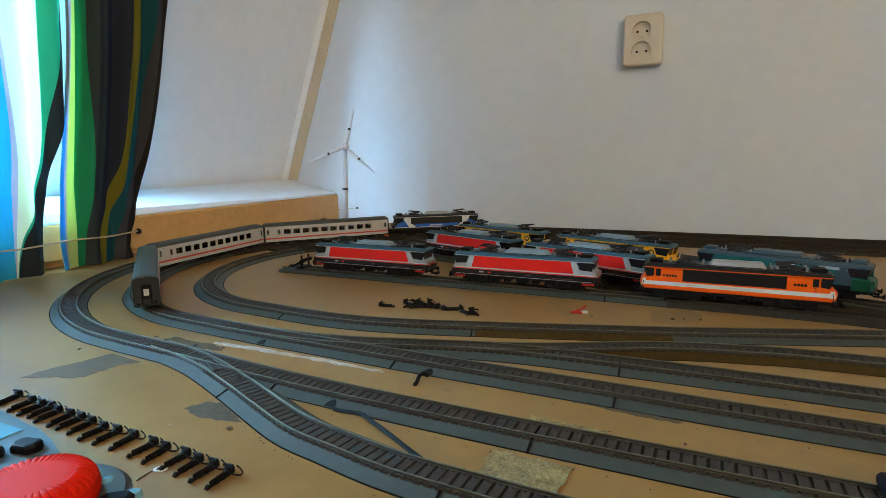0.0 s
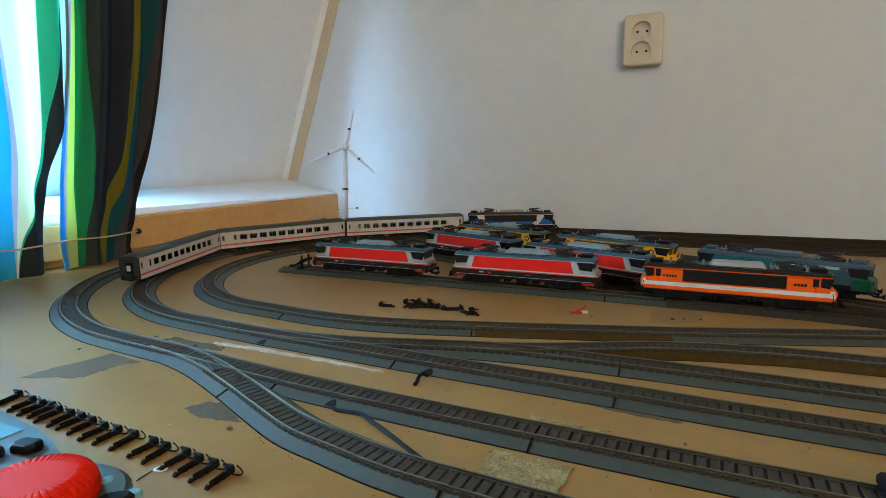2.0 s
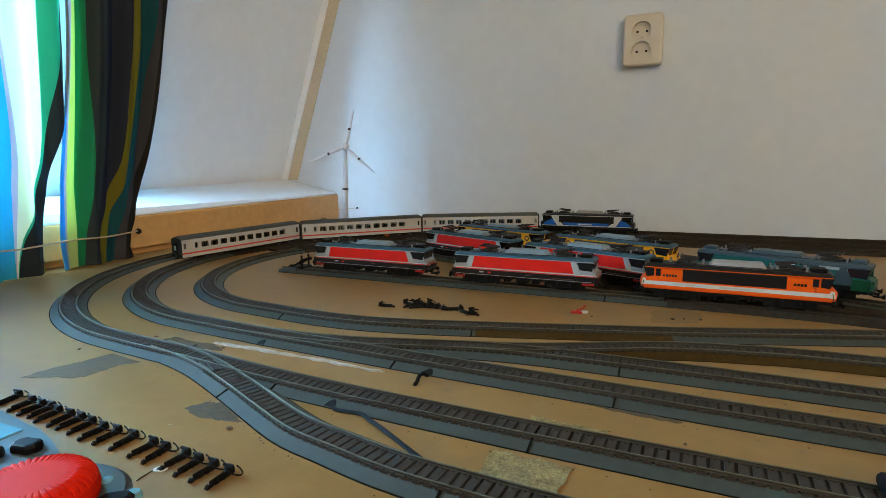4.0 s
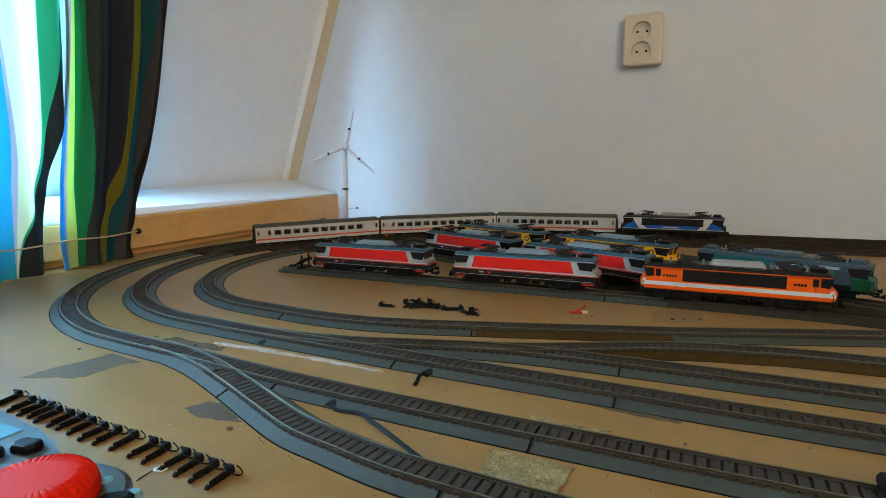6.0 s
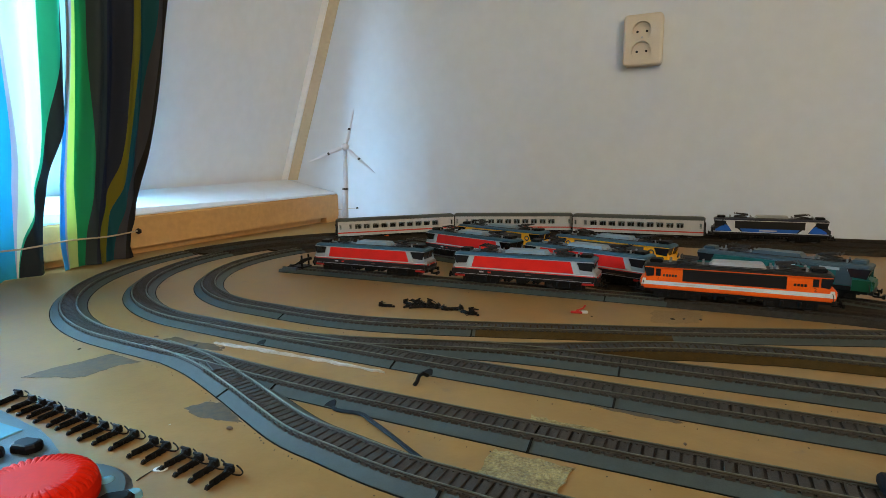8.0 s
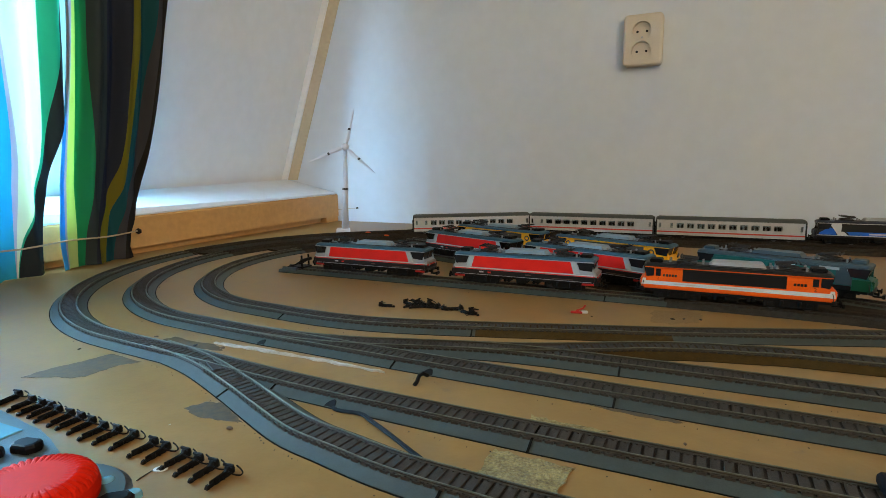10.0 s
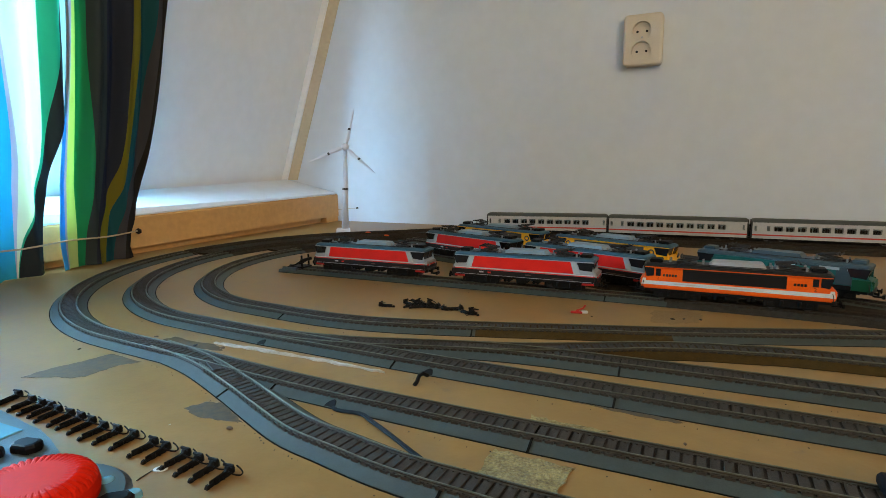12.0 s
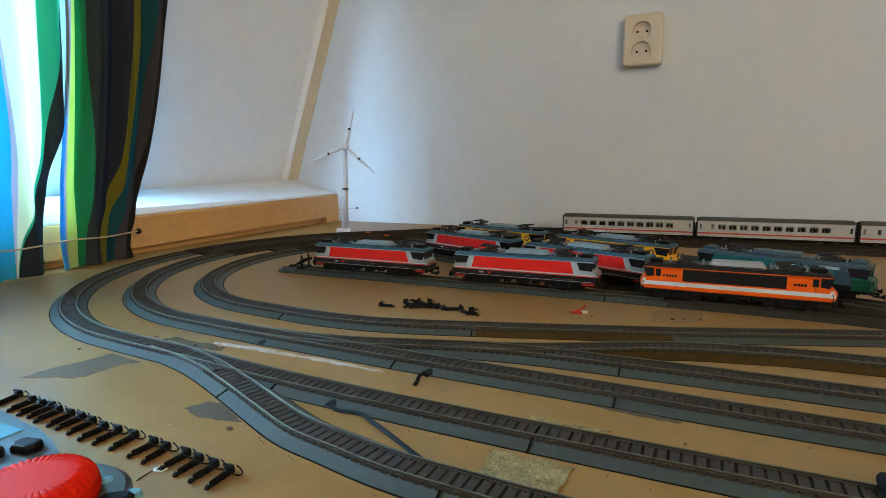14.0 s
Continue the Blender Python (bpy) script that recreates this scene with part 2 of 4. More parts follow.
def arc(c, r, a0, a1, n):
    """Plan points on a circle; angles in degrees from the west, northwards."""
    return [(c[0] - r * math.cos(radians(a0 + (a1 - a0) * i / n)), c[1] + r * math.sin(radians(a0 + (a1 - a0) * i / n))) for i in range(n + 1)]


OUTER = [(1.5, 0.330), (0.6, 0.330), (0.1, 0.3300), (-0.10, 0.3310), (-0.245, 0.3350), (-0.335, 0.341), (-0.42, 0.350)] + arc((-0.497, 0.757), 0.400, -88, 56, 16) + [(-0.640, 1.142), (-0.575, 1.190), (-0.47, 1.250), (-0.34, 1.284), (-0.20, 1.290), (0.5, 1.290), (1.5, 1.290)]
MIDDLE = [(1.5, 0.413), (0.6, 0.413), (0.1, 0.4115), (-0.045, 0.414), (-0.185, 0.417), (-0.304, 0.421), (-0.40, 0.425)] + arc((-0.488, 0.761), 0.329, -88, -40, 6) + [(-0.7760, 0.600), (-0.8010, 0.660), (-0.8150, 0.725), (-0.8130, 0.795), (-0.7900, 0.875), (-0.7480, 0.938), (-0.6920, 1.000), (-0.6250, 1.062), (-0.540, 1.130), (-0.45, 1.183), (-0.36, 1.214), (-0.25, 1.226), (0.5, 1.226), (1.5, 1.226)]
INNER = [(0.60, 0.78), (0.40, 0.716), (0.168, 0.640), (0.080, 0.611), (-0.012, 0.580), (-0.117, 0.550), (-0.201, 0.5265), (-0.288, 0.505), (-0.37, 0.497)] + arc((-0.462, 0.763), 0.259, -88, 20, 12) + [(-0.672, 0.924), (-0.608, 1.018), (-0.52, 1.098), (-0.42, 1.146), (-0.30, 1.163), (-0.15, 1.164), (0.5, 1.164), (1.5, 1.164)]
FRONT = [(-0.47, 0.357), (-0.43, 0.350), (-0.385, 0.338), (-0.325, 0.3145), (-0.2775, 0.294), (-0.2365, 0.2775), (-0.199, 0.2697), (-0.1535, 0.2615), (-0.1010, 0.258), (-0.03, 0.256), (0.3, 0.2555), (1.0, 0.2555)]
BRANCH = [(-0.42, 0.426), (-0.36, 0.427), (-0.316, 0.432), (-0.284, 0.4385), (-0.231, 0.453), (-0.179, 0.4655), (-0.128, 0.472), (-0.052, 0.475), (0.033, 0.4765), (0.13, 0.477), (0.6, 0.477), (1.5, 0.477)]
SPUR = [(-0.200, 0.461), (-0.150, 0.4745), (-0.1, 0.494), (-0.034, 0.524), (0.036, 0.5425), (0.149, 0.554), (0.6, 0.558), (1.5, 0.558)]
SIDING = [(-0.612, 0.7110), (-0.4, 0.7110), (-0.2, 0.7110), (0.0, 0.710), (0.13, 0.706), (0.3, 0.690), (0.45, 0.70)]
DIAGONAL = [(-0.56, 0.942), (-0.344, 0.862), (-0.142, 0.785), (-0.06, 0.755), (0.02, 0.730), (0.10, 0.712), (0.2, 0.70)]
DIAGONAL_FAR = [(-0.56, 1.046), (-0.322, 0.958), (-0.119, 0.883), (0.102, 0.801), (0.30, 0.728), (0.6, 0.62)]


def ribbon(line, section, z_of=None):
    """Sweep a cross-section (offset to the left, height) along a plan line."""
    rings = []
    for i, q in enumerate(line):
        d = (line[min(i + 1, len(line) - 1)] - line[max(i - 1, 0)]).normalized()
        n = Vector((-d.y, d.x))
        rings.append([(q.x + n.x * o, q.y + n.y * o, z) for o, z in section])
    return loft(bmesh.new(), rings)


def sleeper_mesh():
    bm = B(-0.0026, 0.0026, -0.0108, 0.0108, BED_TOP - 0.0012, SLEEPER_TOP, bev=0.0)
    for s in (-1, 1):
        for o in (-0.0013, 0.0013):
            y = s * GAUGE / 2 + o * 1.1
            box(bm, -0.0008, 0.0008, y - 0.0006, y + 0.0006, SLEEPER_TOP - 0.0002, SLEEPER_TOP + 0.0007)
    me = bpy.data.meshes.new("sleeper")
    bm.to_mesh(me)
    bm.free()
    me.materials.append(M["sleeper"])
    return me


SLEEPER = sleeper_mesh()
SLEEPER_DARK = SLEEPER.copy()
SLEEPER_DARK.materials.clear()
SLEEPER_DARK.materials.append(M["brown_ballast"])
LINES = {}
LAID = []


def bed_section(grow, e):
    """Half-round-edged ballast section: a flat top and steep flanks down to the board."""
    half = [(0.0196, ZB - 0.001), (0.0193, ZB + 0.0006), (0.0110, BED_TOP - 0.0005 + e), (0.0100, BED_TOP + e)]
    right = [(o + grow, z + (grow * 0.6 if z > ZB + 0.002 else 0)) for o, z in half]
    return [(-o, z) for o, z in right] + right[::-1]


def make_track(key, ctrl, lift, label, xmax=0.75, joints=(), brown=None, dark=None):
    line = spline(ctrl)
    LINES[key] = line
    shown = [q for q in line if q.x < xmax]
    t = thing("railway_track", label, "track", "model railway tracks", "structure")
    e = lift
    part("ballast_bed", ribbon(shown[::2] + [shown[-1]], bed_section(0.0, e)), "bed", t, "grey moulded ballast bed")
    part("ballast_top", ribbon(shown[::2] + [shown[-1]], [(-0.0096, BED_TOP - 0.0005 + e), (-0.0096, BED_TOP + 0.0002 + e), (0.0096, BED_TOP + 0.0002 + e), (0.0096, BED_TOP - 0.0005 + e)]), "ballast_top", t, "brownish ballast between the rails")
    # a thin dark line on both sides where the bed meets the board
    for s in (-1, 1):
        part("foot_grime", ribbon(shown[::2] + [shown[-1]], [(s * o, z) for o, z in ((0.0192, ZB), (0.0193, ZB + 0.0004), (0.0200, ZB + 0.0003), (0.0203, ZB))]), "joint", t, "thin dark line along the foot")
    if brown:
        own = [q for q in shown if brown(q)]
        part("brown_ballast_bed", ribbon(own[::2] + [own[-1]], bed_section(0.0004, e)), "brown_bed", t, "older brown ballast bed")
    if dark:
        own = [q for q in shown if dark(q)]
        part("dark_ballast_bed", ribbon(own[::2] + [own[-1]], bed_section(0.0006, e)), "brown_ballast", t, "dark brown ballast bed, shade included at the sidings")
    # dark runs carry the lack of reflected light in their colour
    runs = [("rail", [q for q in shown if not dark or not dark(q)], "worn nickel-silver rail")]
    if dark:
        runs.append(("rail_dull", [q for q in shown if dark(q)], "dark rail, its missing reflections put into the colour"))
    for mt, run, lb in runs:
        for s in (-1, 1):
            o = s * (GAUGE / 2 + 0.0005)
            sec = [(o - 0.0011, SLEEPER_TOP), (o + 0.0011, SLEEPER_TOP), (o + 0.0011, SLEEPER_TOP + 0.0004), (o + 0.0003, SLEEPER_TOP + 0.0007), (o + 0.0003, RAIL_TOP - 0.0008), (o + 0.0006, RAIL_TOP - 0.0005), (o - 0.0006, RAIL_TOP - 0.0005), (o - 0.0003, RAIL_TOP - 0.0008), (o - 0.0003, SLEEPER_TOP + 0.0007), (o - 0.0011, SLEEPER_TOP + 0.0004)]
            rail = part("rail", ribbon(run, sec), "rail_side" if mt == "rail" else mt, t, "rail with grimy brown sides")
            top = RAIL_TOP + e * 0.5
            part("rail_head", ribbon(run, [(o - 0.0005, RAIL_TOP - 0.0005), (o + 0.0005, RAIL_TOP - 0.0005), (o + 0.0005, top - 0.00015), (o + 0.00035, top), (o - 0.00035, top), (o - 0.0005, top - 0.00015)]), mt, rail, lb)
    # sleepers at an even pitch, left out where another track's sleepers lie already
    fine = spline(ctrl, PITCH_SLEEPER)
    old = [q for q in LAID]
    for i in range(1, len(fine) - 1):
        q = fine[i]
        if q.x > min(xmax, 0.45):
            continue
        if any((q - w).length < 0.011 for w in old):
            continue
        d = fine[i + 1] - fine[i - 1]
        ob = new("sleeper", SLEEPER_DARK if dark and dark(q) else SLEEPER)
        ob.matrix_basis = Matrix.Translation((q.x, q.y, e)) @ Matrix.Rotation(math.atan2(d.y, d.x) + random.uniform(-0.01, 0.01), 4, "Z")
        ob.parent = t
        LAID.append(q)
    # joints between the moulded track pieces
    for jx, jy in joints:
        i = min(range(1, len(line) - 1), key=lambda k: (line[k] - Vector((jx, jy))).length)
        d = line[i + 1] - line[i - 1]
        j = part("bed_joint", PR([(-0.0205, ZB), (-0.0200, ZB + 0.0009), (-0.0116, BED_TOP - 0.0001 + e), (-0.0102, BED_TOP + 0.0004 + e), (0.0102, BED_TOP + 0.0004 + e), (0.0116, BED_TOP - 0.0001 + e), (0.0200, ZB + 0.0009), (0.0205, ZB)], "x", -0.0008, 0.0008), "joint", t)
        j.matrix_basis = Matrix.Translation((line[i].x, line[i].y, 0)) @ Matrix.Rotation(math.atan2(d.y, d.x), 4, "Z")
    return t


make_track("outer", OUTER, 0.0, "outer model track on grey ballast bed with brown sleepers", joints=((-0.0868, 0.331), (-0.30, 0.336), (0.2, 0.33)), dark=lambda q: q.y > 0.76)
make_track("middle", MIDDLE, 0.0001, "middle model track on grey ballast bed curving round", joints=((-0.047, 0.414), (-0.235, 0.419)), dark=lambda q: q.y > 0.78)
make_track("inner", INNER, 0.0002, "inner model track on grey ballast bed curving round", joints=((-0.21, 0.5265), (-0.43, 0.505)), brown=lambda q: -0.208 < q.x < -0.018 and q.y < 0.72, dark=lambda q: q.y > 0.86)
make_track("front", FRONT, 0.0003, "branching model track with S-bend on grey ballast bed", joints=((-0.325, 0.3145), (-0.118, 0.258)))
make_track("branch", BRANCH, 0.0004, "branching model track leaving a set of points", joints=((-0.052, 0.475),))
make_track("spur", SPUR, 0.0005, "branching model track leaving a set of points", brown=lambda q: q.x > -0.11)
# on the next two, brown ballast is darkened further for shade under the locomotives
make_track("siding", SIDING, 0.0006, "straight model siding with parked locomotives", joints=((-0.10, 0.711),), dark=lambda q: q.x > -0.03)
make_track("diagonal", DIAGONAL, 0.0007, "diagonal model siding with parked locomotives", dark=lambda q: q.x > -0.24)
make_track("diagonal_far", DIAGONAL_FAR, 0.0008, "diagonal model siding along the far side")


# ------------------------------------------------------------------ locomotives
LIVERY = {
    "red": dict(body="pale_grey_paint", roof="blue_grey_roof", rbox="blue_grey_box", panel="red_paint", frame="white_stripe", beam="black_paint", low="black_paint", stripe="white_stripe", nose="nose_shade_grey"),
    "orange": dict(body="orange_paint", roof="black_paint", rbox="light_grey_box", panel="black_paint", frame="orange_paint", beam="black_paint", low="orange_paint", stripe="white_stripe", nose="orange_paint"),
    "yellow": dict(body="yellow_paint", roof="blue_grey_roof", rbox="blue_grey_box", panel="dark_grey_roof", frame="yellow_paint", beam="red_paint", low="dark_grey_roof", stripe="yellow_paint", nose="yellow_paint"),
    "teal": dict(body="teal_paint", roof="teal_roof", rbox="teal_roof", panel="teal_paint", frame="white_stripe", beam="black_paint", low="black_paint", stripe="white_stripe", nose="green_paint"),
    "blue": dict(body="black_paint", roof="navy_roof", rbox="light_grey_box", panel="black_paint", frame="white_stripe", beam="black_paint", low="black_paint", stripe="white_stripe", nose="navy_roof"),
}
W2 = 0.0165


def side_strip(name, poly, material, t, out=0.0004, label=""):
    """A thin raised piece with the same outline on both flanks."""
    for s in (-1, 1):
        part(name, PR(poly, "y", s * (W2 - 0.0005), s * (W2 + out)), material, t, label)


def rect(x0, x1, z0, z1):
    return [(x0, z0), (x1, z0), (x1, z1), (x0, z1)]


def door_number(t, x, digit):
    """A painted cab number on both flanks, in the built-in font."""
    cu = bpy.data.curves.new("door_number", "FONT")
    cu.body, cu.size, cu.align_x, cu.extrude = digit, 0.0052, "CENTER", 0.0001
    tmp = bpy.data.objects.new("door_number", cu)
    me = bpy.data.meshes.new_from_object(tmp)
    bpy.data.objects.remove(tmp)
    me.materials.append(M["black_paint"])
    for s in (-1, 1):
        d = me.copy()
        d.transform(pose(x, s * (W2 + 0.0003), 0.0242, 90, 0, 0 if s < 0 else 180))
        ob = new("door_number", d)
        ob.parent = t


def pantograph(t, x, dirn):
    z = 0.0432
    p = part("pantograph", B(x - 0.011, x + 0.011, -0.0068, 0.0068, z + 0.0010, z + 0.0026, bev=0.0006), "dark_metal", t, "folded dark pantograph")
    for y in (-0.0062, 0.0062):
        part("arm", tube([(x - dirn * 0.010, y, z + 0.0024), (x + dirn * 0.012, y * 0.8, z + 0.0062), (x + dirn * 0.0125, y * 0.82, z + 0.0068), (x - dirn * 0.007, y * 0.9, z + 0.0084)], 0.0012, 6), "dark_metal", p)
    for dx in (-0.0095, -0.0055):
        part("collector", B(x + dirn * dx - 0.0009, x + dirn * dx + 0.0009, -0.0115, 0.0115, z + 0.0080, z + 0.0094, bev=0.0003), "black", p)
    part("spring_box", B(x - 0.004, x + 0.004, -0.0035, 0.0035, z, z + 0.0040, bev=0.0006), "black", p)
    return p


def make_loco(kind, label):
    lv = LIVERY[kind]
    t = thing("model_locomotive", label, "locomotive", "model electric locomotives")
    # shell: broken-nose side outline drawn across the width
    half = [(0.0930, 0.0125), (0.0942, 0.0175), (0.0926, 0.0250), (0.0872, 0.0268), (0.0902, 0.0372), (0.0902, 0.0398)]
    outline = half + [(-x, z) for x, z in reversed(half)]
    bm = PR(outline, "y", -W2, W2)
    bmesh.ops.bevel(bm, geom=[e for e in bm.edges if abs(e.verts[0].co.y - e.verts[1].co.y) < 1e-6 and abs(e.verts[0].co.x) > 0.08 and abs(e.verts[1].co.x) > 0.08], offset=0.0022, segments=2, affect="EDGES")
    part("body", bm, lv["body"], t)
    # roof: rounded section, slightly overhanging at the cabs
    sec = [(-W2 - 0.0002, 0.0392), (-W2 - 0.0002, 0.0404), (-0.0150, 0.0424), (-0.0115, 0.0434), (0.0115, 0.0434), (0.0150, 0.0424), (W2 + 0.0002, 0.0404), (W2 + 0.0002, 0.0392)]
    rings = []
    for x, k, dz in ((-0.0915, 0.86, -0.0016), (-0.0885, 0.97, -0.0003), (-0.082, 1, 0), (0.082, 1, 0), (0.0885, 0.97, -0.0003), (0.0915, 0.86, -0.0016)):
        rings.append([(x, y * k, z + (dz if z > 0.0395 else 0)) for y, z in sec])
    part("roof", loft(bmesh.new(), rings), lv["roof"], t)
    # trapezoid roof box and cab-roof humps
    bx0 = 0.010 if kind != "teal" else 0.004
    bm = loft(bmesh.new(), [[(bx0 - 0.034 + i, y, 0.0432 + h) for i, y, h in ((0, -0.0115, 0), (0.004, -0.0095, 0.0055), (0.004, 0.0095, 0.0055), (0, 0.0115, 0))],
                            [(bx0 + 0.022 - i, y, 0.0432 + h) for i, y, h in ((0, -0.0115, 0), (0.004, -0.0095, 0.0055), (0.004, 0.0095, 0.0055), (0, 0.0115, 0))]])
    part("roof_box", bm, lv["rbox"], t, "pale trapezoid roof box")
    for s in (-1, 1):
        part("roof_hump", B(s * 0.079 - 0.007, s * 0.079 + 0.007, -0.008, 0.008, 0.0428, 0.0474, bev=0.0012), "black" if kind != "teal" else "teal_roof", t)
    pantograph(t, -0.047, 1)
    pantograph(t, 0.052, -1)
    for x in (-0.064, -0.030, 0.036, 0.041, 0.068):
        for y in (-0.008, 0.008):
            bm = C((x, y, 0.0432), (x, y, 0.0480), 0.0010, seg=8)
            cyl(bm, (x, y, 0.0447), (x, y, 0.0455), 0.0014, seg=8)
            cyl(bm, (x, y, 0.0465), (x, y, 0.0471), 0.0014, seg=8)
            part("insulator", bm, "insulator_white", t)
    part("roof_conduit", tube([(-0.066, -0.011, 0.0445), (-0.02, -0.0115, 0.0442), (0.03, -0.0115, 0.0442), (0.066, -0.011, 0.0445)], 0.0006, 6), "dark_metal", t)
    part("roof_blower", B(0.060, 0.070, -0.006, 0.006, 0.0432, 0.0458, bev=0.0008), "black", t)
    # flanks
    if kind == "red":
        for q in (-1, 1):
            side_strip("slant_stripe", [(q * 0.0740, 0.0238), (q * 0.0650, 0.0238), (q * 0.0605, 0.0388), (q * 0.0680, 0.0388)], "pale_stripe", t, 0.0004, "pale slanted stripe")
        side_strip("colour_panel", [(-0.0665, 0.0238), (0.0665, 0.0238), (0.0622, 0.0388), (-0.0622, 0.0388)], lv["panel"], t, 0.0007, "plain red flank panel")
        side_strip("waist_line", rect(-0.0915, 0.0915, 0.0222, 0.0232), "white_stripe", t, 0.0005)
        side_strip("waist_line", rect(-0.0918, 0.0918, 0.0207, 0.0217), "red_paint", t, 0.0005)
        side_strip("lower_band", rect(-0.0900, 0.0900, 0.0126, 0.0205), "black_paint", t, 0.0005, "black lower band")
        side_strip("sole_line", rect(-0.0880, 0.0880, 0.0138, 0.0142), "sign_grey", t, 0.0007)
        side_strip("lettering_bar", rect(-0.056, -0.050, 0.0168, 0.0188), "sign_grey", t, 0.0008)
        side_strip("lettering_bar", rect(-0.044, -0.040, 0.0165, 0.0185), "red_paint", t, 0.0008)
        side_strip("lettering_bar", rect(0.006, 0.013, 0.0168, 0.0184), "brown_metal", t, 0.0008)
        side_strip("lettering_bar", rect(0.040, 0.066, 0.0154, 0.0162), "brown_metal", t, 0.0008)
        for q in (-1, 1):
            side_strip("end_step", rect(*sorted((q * 0.0765, q * 0.0905)), 0.0098, 0.0124), "dark_red", t, 0.0002, "red step board")
            bm = PR([(q * 0.0895, 0.0140), (q * 0.0938, 0.0140), (q * 0.0947, 0.0175), (q * 0.0938, 0.0206), (q * 0.0895, 0.0206)], "y", -W2 - 0.0004, W2 + 0.0004)
            part("nose_lower", bm, "black_paint", t, "black lower nose")
    elif kind == "orange":
        side_strip("colour_panel", [(-0.050, 0.0245), (0.050, 0.0245), (0.050, 0.0385), (-0.050, 0.0385)], lv["panel"], t, 0.0006, "black grille panel")
        side_strip("waist_line", rect(-0.0925, 0.0925, 0.0182, 0.0226), "white_stripe", t, 0.0006, "white waist stripe")
        for k in range(5):
            side_strip("lettering_bar", rect(-0.0705 + 0.0031 * k, -0.0684 + 0.0031 * k, 0.0288, 0.0316), "dark_metal", t, 0.0005)
        for k in range(4):
            side_strip("lettering_bar", rect(0.0562 + 0.0031 * k, 0.0585 + 0.0031 * k, 0.0286, 0.0314), "black_paint", t, 0.0006)
        side_strip("lettering_bar", rect(-0.058, -0.032, 0.0200, 0.0209), "sign_grey", t, 0.0008)
        side_strip("lettering_bar", rect(-0.012, 0.018, 0.0200, 0.0209), "sign_grey", t, 0.0008)
        for q in (-1, 1):
            side_strip("nose_corner", [(q * 0.0935, 0.0180), (q * 0.0885, 0.0180), (q * 0.0885, 0.0255), (q * 0.0920, 0.0255)], "white_stripe", t, 0.0007, "white nose corner")
        for x in (-0.0755, 0.0755):
            side_strip("door_window", rect(x - 0.0026, x + 0.0026, 0.0290, 0.0375), "glass_dark", t, 0.0007)
            door_number(t, x, "1" if x < 0 else "2")
    elif kind == "yellow":
        side_strip("colour_panel", [(-0.055, 0.0300), (0.055, 0.0300), (0.055, 0.0375), (-0.055, 0.0375)], lv["panel"], t, 0.0006, "grey grille panel")
        side_strip("lower_band", rect(-0.060, 0.060, 0.0130, 0.0185), "dark_grey_roof", t, 0.0005)
        for s in (-1, 1):
            bm = C((s * 0.066, -W2 - 0.0006, 0.031), (s * 0.066, W2 + 0.0006, 0.031), 0.0045, seg=20)
            part("emblem", bm, "dark_grey_roof", t, "dark arrow-like round emblem")
            bm = C((s * 0.066, -W2 - 0.0009, 0.031), (s * 0.066, W2 + 0.0009, 0.031), 0.0026, seg=16)
            part("emblem_core", bm, "yellow_paint", t)
    elif kind == "teal":
        side_strip("panel_frame", rect(-0.090, 0.004, 0.0365, 0.0385), "teal_paint", t, 0.0004)
        side_strip("panel_frame", rect(0.004, 0.090, 0.0335, 0.0385), "teal_roof", t, 0.0004)
        # window reflections on the flank, painted as short pale strips
        for a, b in ((0.000, 0.020), (0.044, 0.063), (0.070, 0.088)):
            side_strip("flank_stripe", rect(a, b, 0.0352, 0.0384), "pale_stripe", t, 0.0007, "short painted window reflection on the upper flank")
        side_strip("colour_panel", rect(-0.070, 0.070, 0.0240, 0.0360), "teal_paint", t, 0.0005)
        side_strip("nose_panel", rect(0.0755, 0.0925, 0.0135, 0.0262), "green_paint", t, 0.0006, "deep green cab front")
        side_strip("nose_panel", rect(-0.0925, -0.0755, 0.0135, 0.0262), "green_paint", t, 0.0006, "deep green cab front")
        side_strip("lower_band", rect(-0.075, 0.075, 0.0130, 0.0180), "black_paint", t, 0.0005)
        side_strip("cab_panel", rect(0.060, 0.0752, 0.0190, 0.0362), "teal_roof", t, 0.0006)
    else:
        for q in (-1, 1):
            side_strip("cab_patch", [(q * 0.0880, 0.0185), (q * 0.0880, 0.0215), (q * 0.0730, 0.0320), (q * 0.0655, 0.0285), (q * 0.0620, 0.0185)], "blue_paint", t, 0.0004, "blue wedge on the cab side")
            side_strip("slant_stripe", [(q * 0.0730, 0.0388), (q * 0.0560, 0.0388), (q * 0.0545, 0.0270), (q * 0.0450, 0.0182), (q * 0.0600, 0.0182)], "white_stripe", t, 0.0006, "white slanted stripe")
        side_strip("low_panel", [(-0.0490, 0.0262), (0.0490, 0.0262), (0.0430, 0.0182), (-0.0430, 0.0182)], "blue_paint", t, 0.0007, "blue low flank panel")
        side_strip("colour_panel", rect(-0.0555, 0.0555, 0.0245, 0.0385), "black_paint", t, 0.0009, "black grille panel")
        side_strip("waist_line", rect(-0.0915, 0.0915, 0.0168, 0.0180), "white_stripe", t, 0.0006)
        side_strip("lettering_bar", rect(-0.016, 0.012, 0.0198, 0.0225), "sign_grey", t, 0.0009)
    side_strip("eave_line", rect(-0.0900, 0.0900, 0.0389, 0.0397), {"red": "pale_grey_paint", "teal": "teal_roof", "blue": "white_stripe"}.get(kind, lv["body"]), t, 0.0009)
